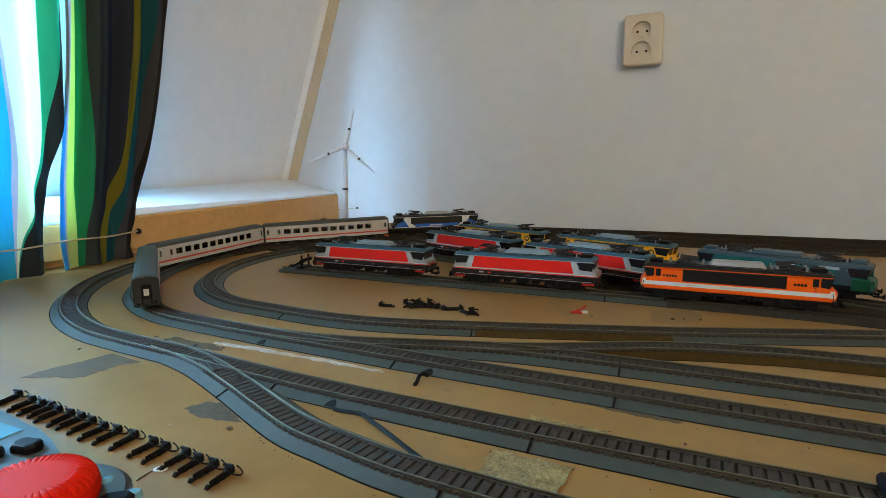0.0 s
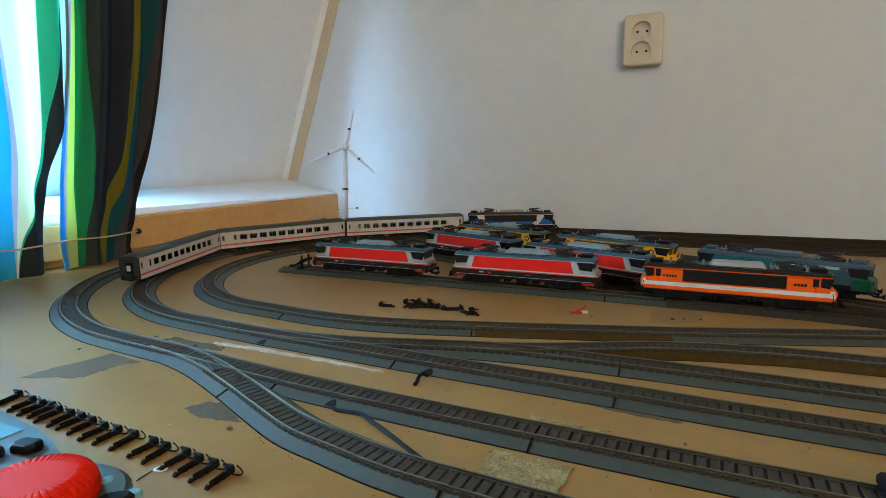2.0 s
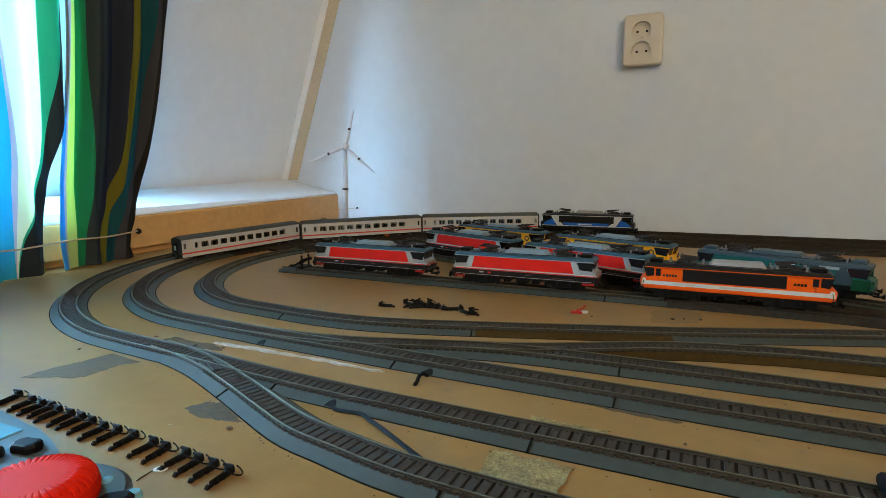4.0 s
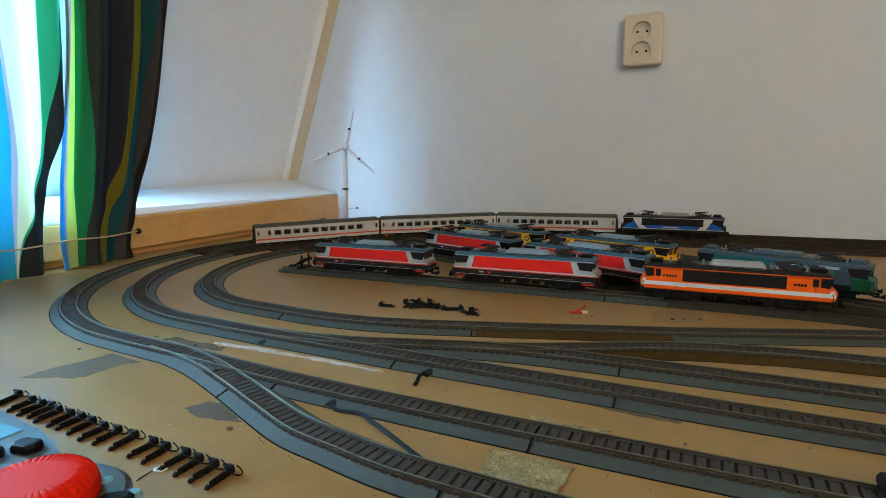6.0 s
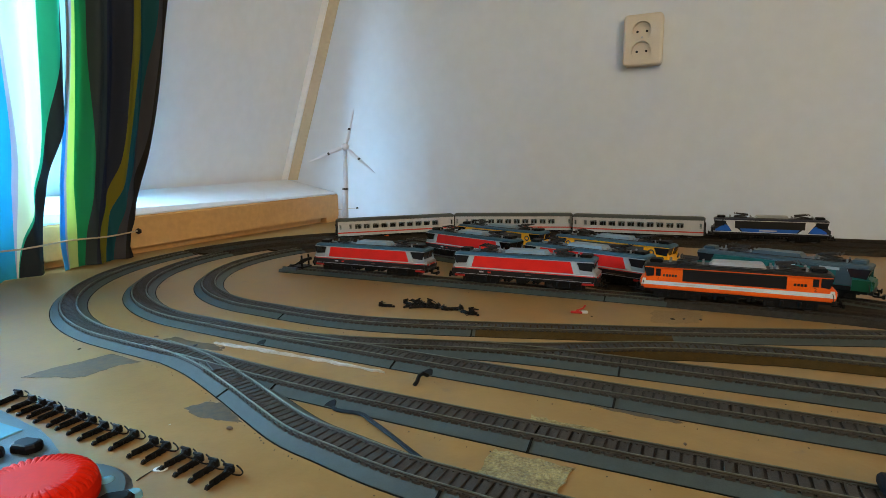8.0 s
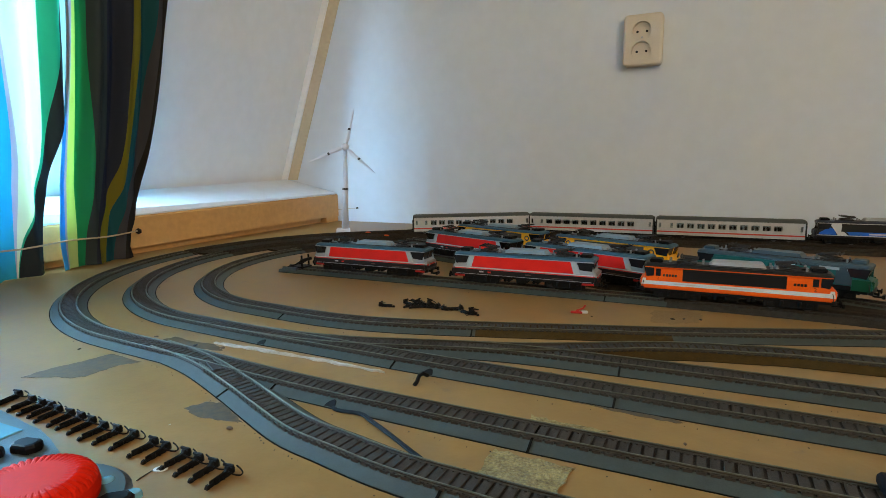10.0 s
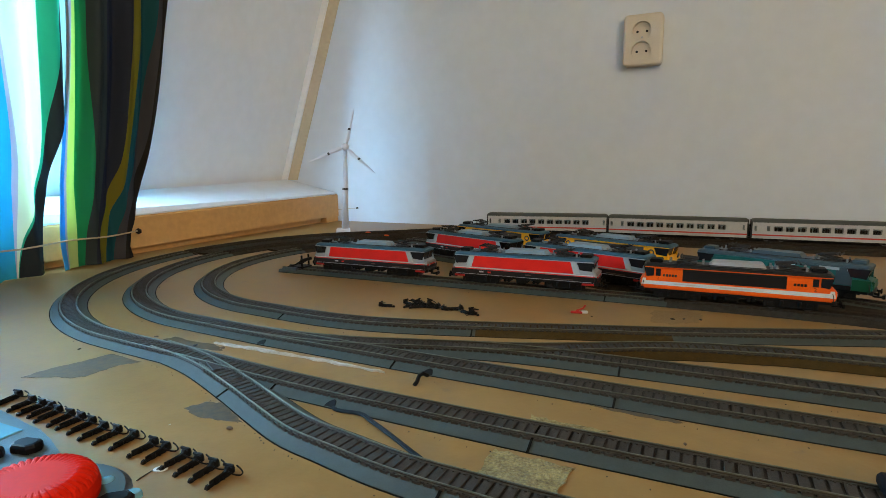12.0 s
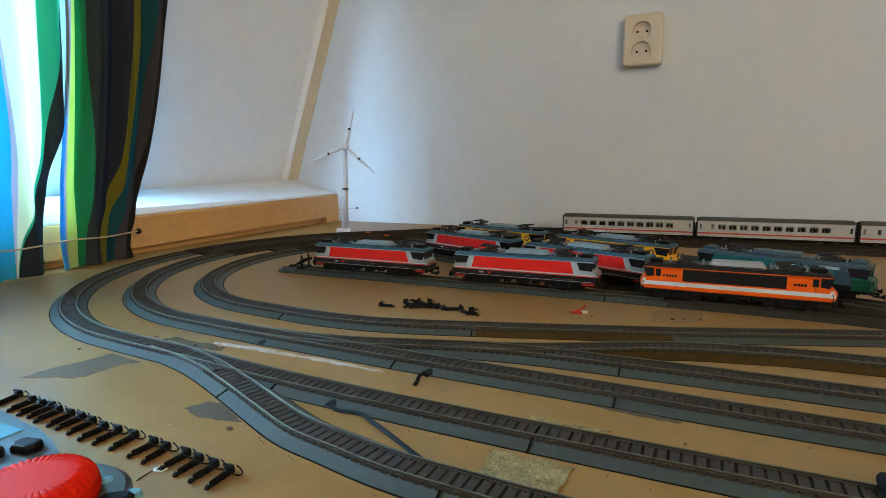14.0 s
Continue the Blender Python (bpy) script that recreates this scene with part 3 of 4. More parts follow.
    # cab windows and windscreens
    for s in (-1, 1):
        for y in (-1, 1):
            poly = [(s * 0.0738 if kind != "orange" else s * 0.0800, 0.0290), (s * 0.0880, 0.0280), (s * 0.0908, 0.0386), (s * 0.0700 if kind != "orange" else s * 0.0800, 0.0384)]
            part("cab_window", PR(poly, "y", y * (W2 - 0.0006), y * (W2 + 0.0008)), "glass_dark", t)
        q = [(s * 0.0880, 0.0278), (s * 0.0910, 0.0386), (s * 0.0890, 0.0386), (s * 0.0860, 0.0278)]
        part("windscreen", PR(q, "y", -0.0166, 0.0166), "glass_dark", t)
        part("windscreen_pillar", PR([(a + s * 0.0004, b) for a, b in q], "y", -0.0005, 0.0005), "black_paint" if kind == "red" else lv["nose"], t)
        low = 0.0213 if kind == "red" else 0.0160
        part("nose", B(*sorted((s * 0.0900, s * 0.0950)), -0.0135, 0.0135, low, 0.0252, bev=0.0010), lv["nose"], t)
        if kind == "red":
            part("nose_band", B(*sorted((s * 0.0900, s * 0.0953)), -0.0140, 0.0140, 0.0198, 0.0214, bev=0.0004), "dark_red", t, "red band across the nose")
        part("buffer_beam", B(*sorted((s * 0.0905, s * 0.0952)), -0.0150, 0.0150, 0.0098, 0.0145, bev=0.0006), lv["beam"], t)
        for y in (-0.0100, 0.0100):
            bm = C((s * 0.0940, y, 0.0115), (s * 0.0990, y, 0.0115), 0.0014, seg=10)
            cyl(bm, (s * 0.0985, y, 0.0115), (s * 0.1000, y, 0.0115), 0.0030, seg=14)
            part("buffer", bm, "black", t)
            part("headlight", C((s * 0.0945, y, 0.0205), (s * 0.0957, y, 0.0205), 0.0014, seg=12), "insulator_white", t)
        bm = B(*sorted((s * 0.0930, s * 0.1030)), -0.0022, 0.0022, 0.0055, 0.0075, bev=0.0004)
        box(bm, *sorted((s * 0.1015, s * 0.1045)), -0.0045, 0.0045, 0.0050, 0.0095, bev=0.0006)
        part("coupler", bm, "black", t)
        part("handrail", tube([(s * 0.0915, -0.0172, 0.0150), (s * 0.0915, -0.0178, 0.0190), (s * 0.0905, -0.0172, 0.0230)], 0.0004, 5), "dark_metal", t)
        # bogie with wheels, frame, springs
        bm = B(s * 0.055 - 0.025, s * 0.055 + 0.025, -0.0145, -0.0122, 0.0026, 0.0105, bev=0.0008)
        box(bm, s * 0.055 - 0.025, s * 0.055 + 0.025, 0.0122, 0.0145, 0.0026, 0.0105, bev=0.0008)
        box(bm, s * 0.055 - 0.020, s * 0.055 + 0.020, -0.0120, 0.0120, 0.0040, 0.0120)
        for dx in (-0.0175, 0.0175):
            for y in (-0.0150, 0.0150):
                box(bm, s * 0.055 + dx - 0.0035, s * 0.055 + dx + 0.0035, y - 0.0010, y + 0.0010, 0.0030, 0.0088, bev=0.0008)
        for dx in (-0.008, 0.008):
            for y in (-0.0152, 0.0152):
                cyl(bm, (s * 0.055 + dx, y, 0.0050), (s * 0.055 + dx, y, 0.0110), 0.0017, seg=8)
        part("bogie", bm, "frame_black", t, "black bogie with springs")
        for dx in (-0.0165, 0.0165):
            bm = C((s * 0.055 + dx, -0.0100, 0.0066), (s * 0.055 + dx, 0.0100, 0.0066), 0.0012, seg=8)
            for y in (-0.0088, 0.0088):
                cyl(bm, (s * 0.055 + dx, y - 0.0012, 0.0066), (s * 0.055 + dx, y + 0.0012, 0.0066), 0.0066, seg=20)
            part("wheelset", bm, "wheel", t)
    bm = B(-0.0900, 0.0900, -0.0150, 0.0150, 0.0100, 0.0130)
    part("underframe", bm, "frame_black", t)
    bm = B(-0.0070, 0.0070, -0.0145, 0.0145, 0.0045, 0.0105, bev=0.0014)
    for x in (-0.0215, -0.0165, 0.0165, 0.0215):
        cyl(bm, (x, -0.0140, 0.0078), (x, 0.0140, 0.0078), 0.0021, seg=10)
    part("battery_box", bm, "frame_black", t)
    # stretched lengthwise to fit the camera's view
    for ob in t.children_recursive:
        for v in ob.data.vertices:
            v.co.x *= 1.042
    return t


def on_track(key, x, z=RAIL_TOP):
    """The pose on a track at the plan point nearest to x on its sidings."""
    line = LINES[key]
    i = min(range(1, len(line) - 1), key=lambda k: abs(line[k].x - x))
    a, b = line[max(0, i - 13)], line[min(len(line) - 1, i + 13)]
    d = b - a
    ang = math.degrees(math.atan2(d.y, d.x))
    return pose((a.x + b.x) / 2, (a.y + b.y) / 2, z, 0, 0, ang)


red = make_loco("red", "red and pale grey model electric locomotive parked on the siding")
red.matrix_basis = on_track("siding", -0.4435)
copy_thing(red, on_track("siding", -0.2075))
for x in (-0.344, -0.142):
    tagged(copy_thing(red, on_track("diagonal", x)), "red and pale grey model locomotive parked on the diagonal siding")
orange = make_loco("orange", "orange and black model electric locomotive with white stripe")
orange.matrix_basis = on_track("siding", 0.0415)
yellow = make_loco("yellow", "yellow and grey model electric locomotive on the diagonal siding")
yellow.matrix_basis = on_track("diagonal_far", -0.322)
copy_thing(yellow, on_track("diagonal_far", -0.119))
teal = make_loco("teal", "teal and green model electric locomotive on the diagonal siding")
teal.matrix_basis = on_track("diagonal_far", 0.098)
blue = make_loco("blue", "blue and black model locomotive pulling the passenger train")


# ------------------------------------------------------------------ coaches
def make_coach(label):
    t = thing("passenger_coach", label, "coach", "coaches of the train")
    H, w = 0.1320, 0.0142
    sec = [(-w, 0.0060), (-w, 0.0365), (-0.0132, 0.0392), (-0.0105, 0.0415), (-0.0055, 0.0428), (0.0, 0.0432), (0.0055, 0.0428), (0.0105, 0.0415), (0.0132, 0.0392), (w, 0.0365), (w, 0.0060)]
    th = 0.0009
    wins = [(-0.0855 + i * 0.0190, 0.0068) for i in range(10)] + [(-0.1235, 0.0020), (0.1235, 0.0020), (-0.1020, 0.0025)]
    wins.sort()
    part("floor", B(-H + 0.002, H - 0.002, -w + th, w - th, 0.0058, 0.0075), "dark_metal", t)
    for s in (-1, 1):
        bm = bmesh.new()
        ys = sorted((s * (w - th), s * w))
        box(bm, -H + 0.002, H - 0.002, *ys, 0.0060, 0.0205)
        box(bm, -H + 0.002, H - 0.002, *ys, 0.0303, 0.0368)
        edge = -H + 0.002
        for x, hw in wins + [(H - 0.002, 0.0)]:
            box(bm, edge, x - hw, *ys, 0.0205, 0.0303)
            edge = x + hw
        part("side_wall", bm, "coach_white", t, "off-white coach side")
    for x, hw in wins:
        if hw > 0.005:
            for dx in (-0.0040, 0.0035):
                for y in (-0.0085, 0.0085):
                    part("seat", B(x + dx - 0.0014, x + dx + 0.0014, y - 0.0035, y + 0.0035, 0.0074, 0.0268 if y < 0 else 0.0255, bev=0.0006), "dark_metal", t)
    roof = [(-w - 0.0002, 0.0362)] + sec[1:-1] + [(w + 0.0002, 0.0362)]
    rings = [[(x, y * k, 0.0362 + (z - 0.0362) * k2) for y, z in roof] for x, k, k2 in ((-H + 0.0015, 0.96, 0.72), (-H + 0.004, 1, 0.93), (-H + 0.008, 1, 1), (H - 0.008, 1, 1), (H - 0.004, 1, 0.93), (H - 0.0015, 0.96, 0.72))]
    part("roof", loft(bmesh.new(), rings), "coach_roof", t, "dark grey rounded roof")
    for s in (-1, 1):
        part("colour_stripe", B(-H + 0.003, H - 0.003, *sorted((s * w, s * (w + 0.0003))), 0.0113, 0.0140), "coach_red", t, "red stripe under the windows")
        part("end_wall", PR([(-0.0144, 0.0060), (0.0144, 0.0060), (0.0144, 0.0366), (0.0120, 0.0392), (0.0060, 0.0404), (-0.0060, 0.0404), (-0.0120, 0.0392), (-0.0144, 0.0366)], "x", *sorted((s * (H - 0.0030), s * (H - 0.0006)))), "end_grey", t, "dark slate coach end")
        part("gangway", B(*sorted((s * (H - 0.0015), s * (H + 0.0012))), -0.0055, 0.0055, 0.0080, 0.0315, bev=0.0010), "black", t, "black rubber gangway")
        bm = B(s * 0.092 - 0.019, s * 0.092 + 0.019, -0.0125, -0.0108, 0.0035, 0.0078, bev=0.0006)
        box(bm, s * 0.092 - 0.019, s * 0.092 + 0.019, 0.0108, 0.0125, 0.0035, 0.0078, bev=0.0006)
        box(bm, s * 0.092 - 0.015, s * 0.092 + 0.015, -0.0110, 0.0110, 0.0030, 0.0065)
        part("bogie", bm, "frame_black", t)
        for dx in (-0.0125, 0.0125):
            bm = C((s * 0.092 + dx, -0.0100, 0.0053), (s * 0.092 + dx, 0.0100, 0.0053), 0.0011, seg=8)
            for y in (-0.0088, 0.0088):
                cyl(bm, (s * 0.092 + dx, y - 0.001, 0.0053), (s * 0.092 + dx, y + 0.001, 0.0053), 0.0053, seg=16)
            part("wheelset", bm, "wheel", t)
        for y in (-0.009, 0.009):
            part("buffer", C((s * (H - 0.002), y, 0.0100), (s * (H + 0.0020), y, 0.0100), 0.0020, seg=10), "black", t)
        part("coupler", B(*sorted((s * (H - 0.008), s * (H + 0.0015))), -0.002, 0.002, 0.0045, 0.0065), "black", t)
    part("underframe", B(-H + 0.004, H - 0.004, -0.0125, 0.0125, 0.0045, 0.0062), "frame_black", t)
    part("equipment_box", B(-0.045, 0.030, -0.0105, 0.0105, 0.0020, 0.0048, bev=0.0006), "frame_black", t)
    for s in (-1, 1):
        ys = sorted((s * (w - 0.0006), s * (w - 0.0003)))
        for x, hw in wins:
            part("window" if hw > 0.003 else "door_window", B(x - hw, x + hw, *ys, 0.0205, 0.0303), "pane", t)
        part("end_door", B(*sorted((s * (H + 0.0010), s * (H + 0.0015))), -0.0040, 0.0040, 0.0090, 0.0150, bev=0.0001), "end_grey", t)
        part("end_window", B(*sorted((s * (H + 0.0010), s * (H + 0.0016))), -0.0028, 0.0028, 0.0190, 0.0270), "sign_grey", t)
        for x in (-0.1300 + 0.0115, 0.1300 - 0.0115):
            part("door_line", B(x - 0.0002, x + 0.0002, *sorted((s * w, s * (w + 0.0002))), 0.0065, 0.0330), "sign_grey", t)
    return t


coach = make_coach("white and red model passenger coach with dark grey roof")
COACHES = [coach, copy_thing(coach, pose(0, 0, 0)), copy_thing(coach, pose(0, 0, 0))]


# dark brown ballast filling between the far tracks
def fill_between(ka, kb, start, label):
    """A low strip from one track to the next, on the far side of the layout."""
    la, lb = LINES[ka], LINES[kb]
    bm = bmesh.new()
    rows = []
    on = False
    for q in la[::3]:
        if not on and q.x < start[0] and abs(q.y - start[1]) < 0.03:
            on = True
        if on and q.x < 0.75:
            w = min(lb, key=lambda p: (p - q).length)
            rows.append((q, w))
    rings = [[(a.x, a.y, 0.0), (a.x, a.y, 0.0078), (b.x, b.y, 0.0078), (b.x, b.y, 0.0)] for a, b in rows]
    loft(bm, rings)
    return tagged(obj("ballast_fill", bm, "brown_ballast"), label, "ballast", kind="structure")


fill_between("outer", "middle", (-0.84, 0.79), "dark brown ballast between the outer tracks")
fill_between("middle", "inner", (-0.78, 0.88), "dark brown ballast between the inner tracks")
structure("ballast_apron", PR([(-0.05, 0.722), (0.0, 0.745), (0.10, 0.795), (0.30, 0.72), (0.60, 0.70), (0.60, 0.68), (0.3, 0.68), (0.13, 0.700)], "z", ZB, 0.0072), "brown_ballast", "dark brown ballast between the sidings", "ballast")
structure("ballast_verge", PR([(-0.42, 1.275), (0.75, 1.295), (0.75, WALL_Y - 0.001), (-0.42, WALL_Y - 0.001), (-0.60, WALL_Y - 0.03)], "z", 0.0, 0.0070), "brown_ballast", "dark brown ballast along the wall", "ballast")


# ------------------------------------------------------------------ window, curtain
def make_window():
    w = tagged(new("window_1"), "white window frame behind the curtain", "window", kind="structure")
    y0, y1, z0, z1 = WIN

    def bar(name, ya, yb, za, zb, mt="white_paint", d=(0.03, 0.075)):
        bm = PR([(slope_x(za) - d[0], za), (slope_x(zb) - d[0], zb), (slope_x(zb) - d[1], zb), (slope_x(za) - d[1], za)], "y", ya, yb)
        return part(name, bm, mt, w)
    bar("frame", y0, y0 + 0.04, z0, z1)
    bar("frame", y1 - 0.04, y1, z0, z1)
    bar("frame", y0 + 0.04, y1 - 0.04, z0, z0 + 0.04)
    bar("frame", y0 + 0.04, y1 - 0.04, z1 - 0.04, z1)
    bar("mullion", -0.09, -0.05, z0 + 0.04, z1 - 0.04)


make_window()

# stripes of the two cloth panels: colour, and where each ends (metres along the wall) at five heights, set to fit the
# camera's view as the cord gathers them
STRIPE_Z = (0.03, 0.085, 0.145, 0.22, 0.45)
STRIPES_LEFT = [
    ((0.03, 0.45, 0.62), (0.5005, 0.5040, 0.5103, 0.5140, 0.5040)),
    ((0.50, 0.50, 0.60), (0.5010, 0.5100, 0.5174, 0.5180, 0.5060)),
    ((0.72, 0.78, 0.62), (0.5015, 0.5210, 0.5477, 0.5616, 0.5660)),
    ((0.02, 0.40, 0.27), (0.5020, 0.5254, 0.5519, 0.5650, 0.6040)),
    # not a stripe: a dark fold and the unlit hem, painted near black
    ((0.016, 0.026, 0.034), (0.70, 0.70, 0.70, 0.70, 0.70))]
STRIPES_RIGHT = [
    ((0.05, 0.35, 0.60), (0.5760, 0.5815, 0.5850, 0.5907, 0.5990)),
    ((0.40, 0.40, 0.45), (0.5800, 0.5870, 0.5955, 0.6000, 0.6206)),
    ((0.50, 0.60, 0.24), (0.5984, 0.6058, 0.6106, 0.6139, 0.6252)),
    ((0.010, 0.26, 0.11), (0.6120, 0.6224, 0.6360, 0.6401, 0.6459)),
    ((0.035, 0.052, 0.055), (0.6240, 0.6400, 0.6600, 0.6709, 0.6804)),
    ((0.020, 0.028, 0.050), (0.6300, 0.6476, 0.6830, 0.7001, 0.7259)),
    ((0.20, 0.17, 0.012), (0.6453, 0.6634, 0.6985, 0.7147, 0.7484)),
    ((0.004, 0.085, 0.105), (0.6665, 0.6851, 0.7132, 0.7379, 0.7741)),
    ((0.055, 0.055, 0.066), (0.6800, 0.6997, 0.7300, 0.7523, 0.7826)),
    ((0.018, 0.016, 0.015), (0.95, 0.95, 0.95, 0.95, 0.95))]


def curtain_material(stripes):
    m = bpy.data.materials.new("striped_curtain_cloth")
    m.use_nodes = True
    t = m.node_tree
    out = t.nodes["Material Output"]
    pb = t.nodes["Principled BSDF"]
    uv = t.nodes.new("ShaderNodeUVMap")
    sep = t.nodes.new("ShaderNodeSeparateXYZ")
    t.links.new(uv.outputs[0], sep.inputs[0])
    ramp = t.nodes.new("ShaderNodeValToRGB")
    ramp.color_ramp.interpolation = "CONSTANT"
    els = ramp.color_ramp.elements
    while len(els) < len(stripes):
        els.new(0.5)
    for k, e in enumerate(els):
        e.position = k / len(stripes)
    for e, (c, _) in zip(els, stripes):
        e.color = (*c, 1)
    t.links.new(sep.outputs[0], ramp.inputs[0])
    wv = t.nodes.new("ShaderNodeTexNoise")
    wv.inputs["Scale"].default_value = 900
    co = t.nodes.new("ShaderNodeTexCoord")
    t.links.new(co.outputs["Object"], wv.inputs["Vector"])
    bp = t.nodes.new("ShaderNodeBump")
    bp.inputs["Strength"].default_value, bp.inputs["Distance"].default_value = 0.3, 0.001
    t.links.new(wv.outputs["Fac"], bp.inputs["Height"])
    t.links.new(bp.outputs[0], pb.inputs["Normal"])
    t.links.new(ramp.outputs[0], pb.inputs["Base Color"])
    pb.inputs["Roughness"].default_value = 0.85
    tr = t.nodes.new("ShaderNodeBsdfTranslucent")
    t.links.new(ramp.outputs[0], tr.inputs["Color"])
    mix = t.nodes.new("ShaderNodeMixShader")
    mix.inputs[0].default_value = 0.37
    t.links.new(pb.outputs[0], mix.inputs[1])
    t.links.new(tr.outputs[0], mix.inputs[2])
    t.links.new(mix.outputs[0], out.inputs[0])
    return m


def smooth01(u):
    u = max(0.0, min(1.0, u))
    return u * u * (3 - 2 * u)


def make_cloth(parent, left, right, stripes, phase, gap):
    """One hanging panel between two edges, each a function of height; its folds are narrowed where the cord holds it."""
    bm = bmesh.new()
    uvl = bm.loops.layers.uv.new("UVMap")
    sub, nz = 16, 70
    ns = sub * len(stripes) - 1
    grid, uvs = [], []
    for j in range(nz + 1):
        z = 0.006 + (1.05 - 0.006) * (j / nz) ** 1.6
        y0, y1 = left(z), right(z)
        pinch = 1 - 0.5 * math.exp(-((z - 0.054) / 0.05) ** 2)
        # columns keep to their stripe from the hem to the top
        ends = [y0] + [min(y1, max(y0, sum(float(np.interp(z + h, STRIPE_Z, e)) for h in (-0.04, -0.02, 0.0, 0.02, 0.04)) / 5)) for _, e in stripes[:-1]] + [y1]
        row, ur = [], []
        for i in range(ns + 1):
            k, m = divmod(i, sub)
            y = ends[k] + (ends[k + 1] - ends[k]) * m / (sub if k < len(stripes) - 1 else sub - 1)
            d = y - y0
            fold = 0.0095 * math.sin(d * 105 + phase) + 0.004 * math.sin(d * 220 + 1.3 + z)
            lean = 0.12 * max(0, z - 0.15) + 0.25 * max(0, z - 0.50)
            row.append(bm.verts.new((-0.971 + gap + fold * pinch + lean + 0.002 * math.sin(z * 6 + d * 25), y, z)))
            ur.append((min(0.9999, i / (sub * len(stripes)) + 1e-5), j / nz))
        grid.append(row)
        uvs.append(ur)
    for j in range(nz):
        for i in range(ns):
            f = bm.faces.new((grid[j][i], grid[j][i + 1], grid[j + 1][i + 1], grid[j + 1][i]))
            f.smooth = True
            for lp, (a, b) in zip(f.loops, ((i, j), (i + 1, j), (i + 1, j + 1), (i, j + 1))):
                lp[uvl].uv = uvs[b][a]
    cloth = part("cloth_panel", bm, curtain_material(stripes), parent)
    sol = cloth.modifiers.new("thickness", "SOLIDIFY")
    sol.thickness = 0.0008


def make_curtain():
    c = thing("curtain", "striped green, teal, olive and white curtain tied with cord", "curtain")
    make_cloth(c, lambda z: 0.27, lambda z: 0.541 + 0.060 * smooth01(z / 0.36), STRIPES_LEFT, 0.0, 0.004)
    make_cloth(c, lambda z: 0.569 + 0.031 * smooth01((z - 0.03) / 0.40), lambda z: 0.697 + 0.0966 * (max(0.0, z - 0.03) / 0.448) ** 0.6 - 0.010 * math.exp(-((z - 0.054) / 0.035) ** 2) + 0.006 * max(0, 1 - z / 0.05), STRIPES_RIGHT, 1.2, 0.0)
    pts = [(-0.955, 0.26 + 0.45 * k / 20, 0.0545 + 0.0015 * math.sin(k)) for k in range(21)]
    cord = part("cord", tube(pts, 0.0014, 6), "cord", c, "beige tie cord")
    bm = bmesh.new()
    bmesh.ops.create_icosphere(bm, subdivisions=1, radius=0.006, matrix=Matrix.Translation((-0.957, 0.708, 0.0545)))
    part("knot", bm, "black", c)
    return c


make_curtain()


# ------------------------------------------------------------------ wind turbine, socket
def make_turbine():
    x, y = -0.787, 1.1356
    t = thing("model_wind_turbine", "white plastic model wind turbine on a square foot", "turbine")
    t.matrix_basis = pose(x, y, 0, 0, 2.6, 33)
    M["turbine"] = mat("white_plastic", (0.66, 0.68, 0.74), 0.4, vary=0.05, scale=60)
    part("foot", B(-0.021, 0.012, -0.014, 0.014, 0.0, 0.012, bev=0.002), "turbine", t)
    part("tower", C((0, 0, 0.010), (0, 0, 0.203), 0.0085, 0.0042, seg=20), "turbine", t, smooth=True)
    part("tower_band", C((0, 0, 0.106), (0, 0, 0.111), 0.0070, seg=16), "dark_metal", t)
    bm = bmesh.new()
    bmesh.ops.create_uvsphere(bm, u_segments=16, v_segments=10, radius=0.0095, matrix=Matrix.Translation((0, -0.010, 0.209)) @ Matrix.Diagonal((1, 1.3, 1, 1)))
    hub = part("hub", bm, "turbine", t, smooth=True)
    part("nacelle", B(-0.006, 0.006, -0.006, 0.020, 0.203, 0.214, bev=0.002), "turbine", t)
    for ang in (13, 246, 130):
        a = radians(ang)
        u, w = Vector((math.sin(a), 0, math.cos(a))), Vector((math.cos(a), 0, -math.sin(a)))
        rings = []
        for r, c0, c1, th in ((0.006, -0.003, 0.003, 0.003), (0.018, -0.004, 0.006, 0.002), (0.035, -0.003, 0.0055, 0.0014), (0.065, -0.0022, 0.003, 0.001), (0.092, -0.0008, 0.001, 0.0005)):
            o = Vector((0, -0.014, 0.209)) + u * r
            rings.append([o + w * c0, o + Vector((0, -th, 0)), o + w * c1, o + Vector((0, th, 0))])
        blade = part("blade", loft(bmesh.new(), rings), "turbine", t)
        o = Vector((0, -0.014, 0.209)) + u * 0.040
        e = Vector((0, -0.014, 0.209)) + u * 0.045
        part("blade_band", C(o, e, 0.0034, 0.0032, seg=8), "dark_metal", t)
    return t


make_turbine()


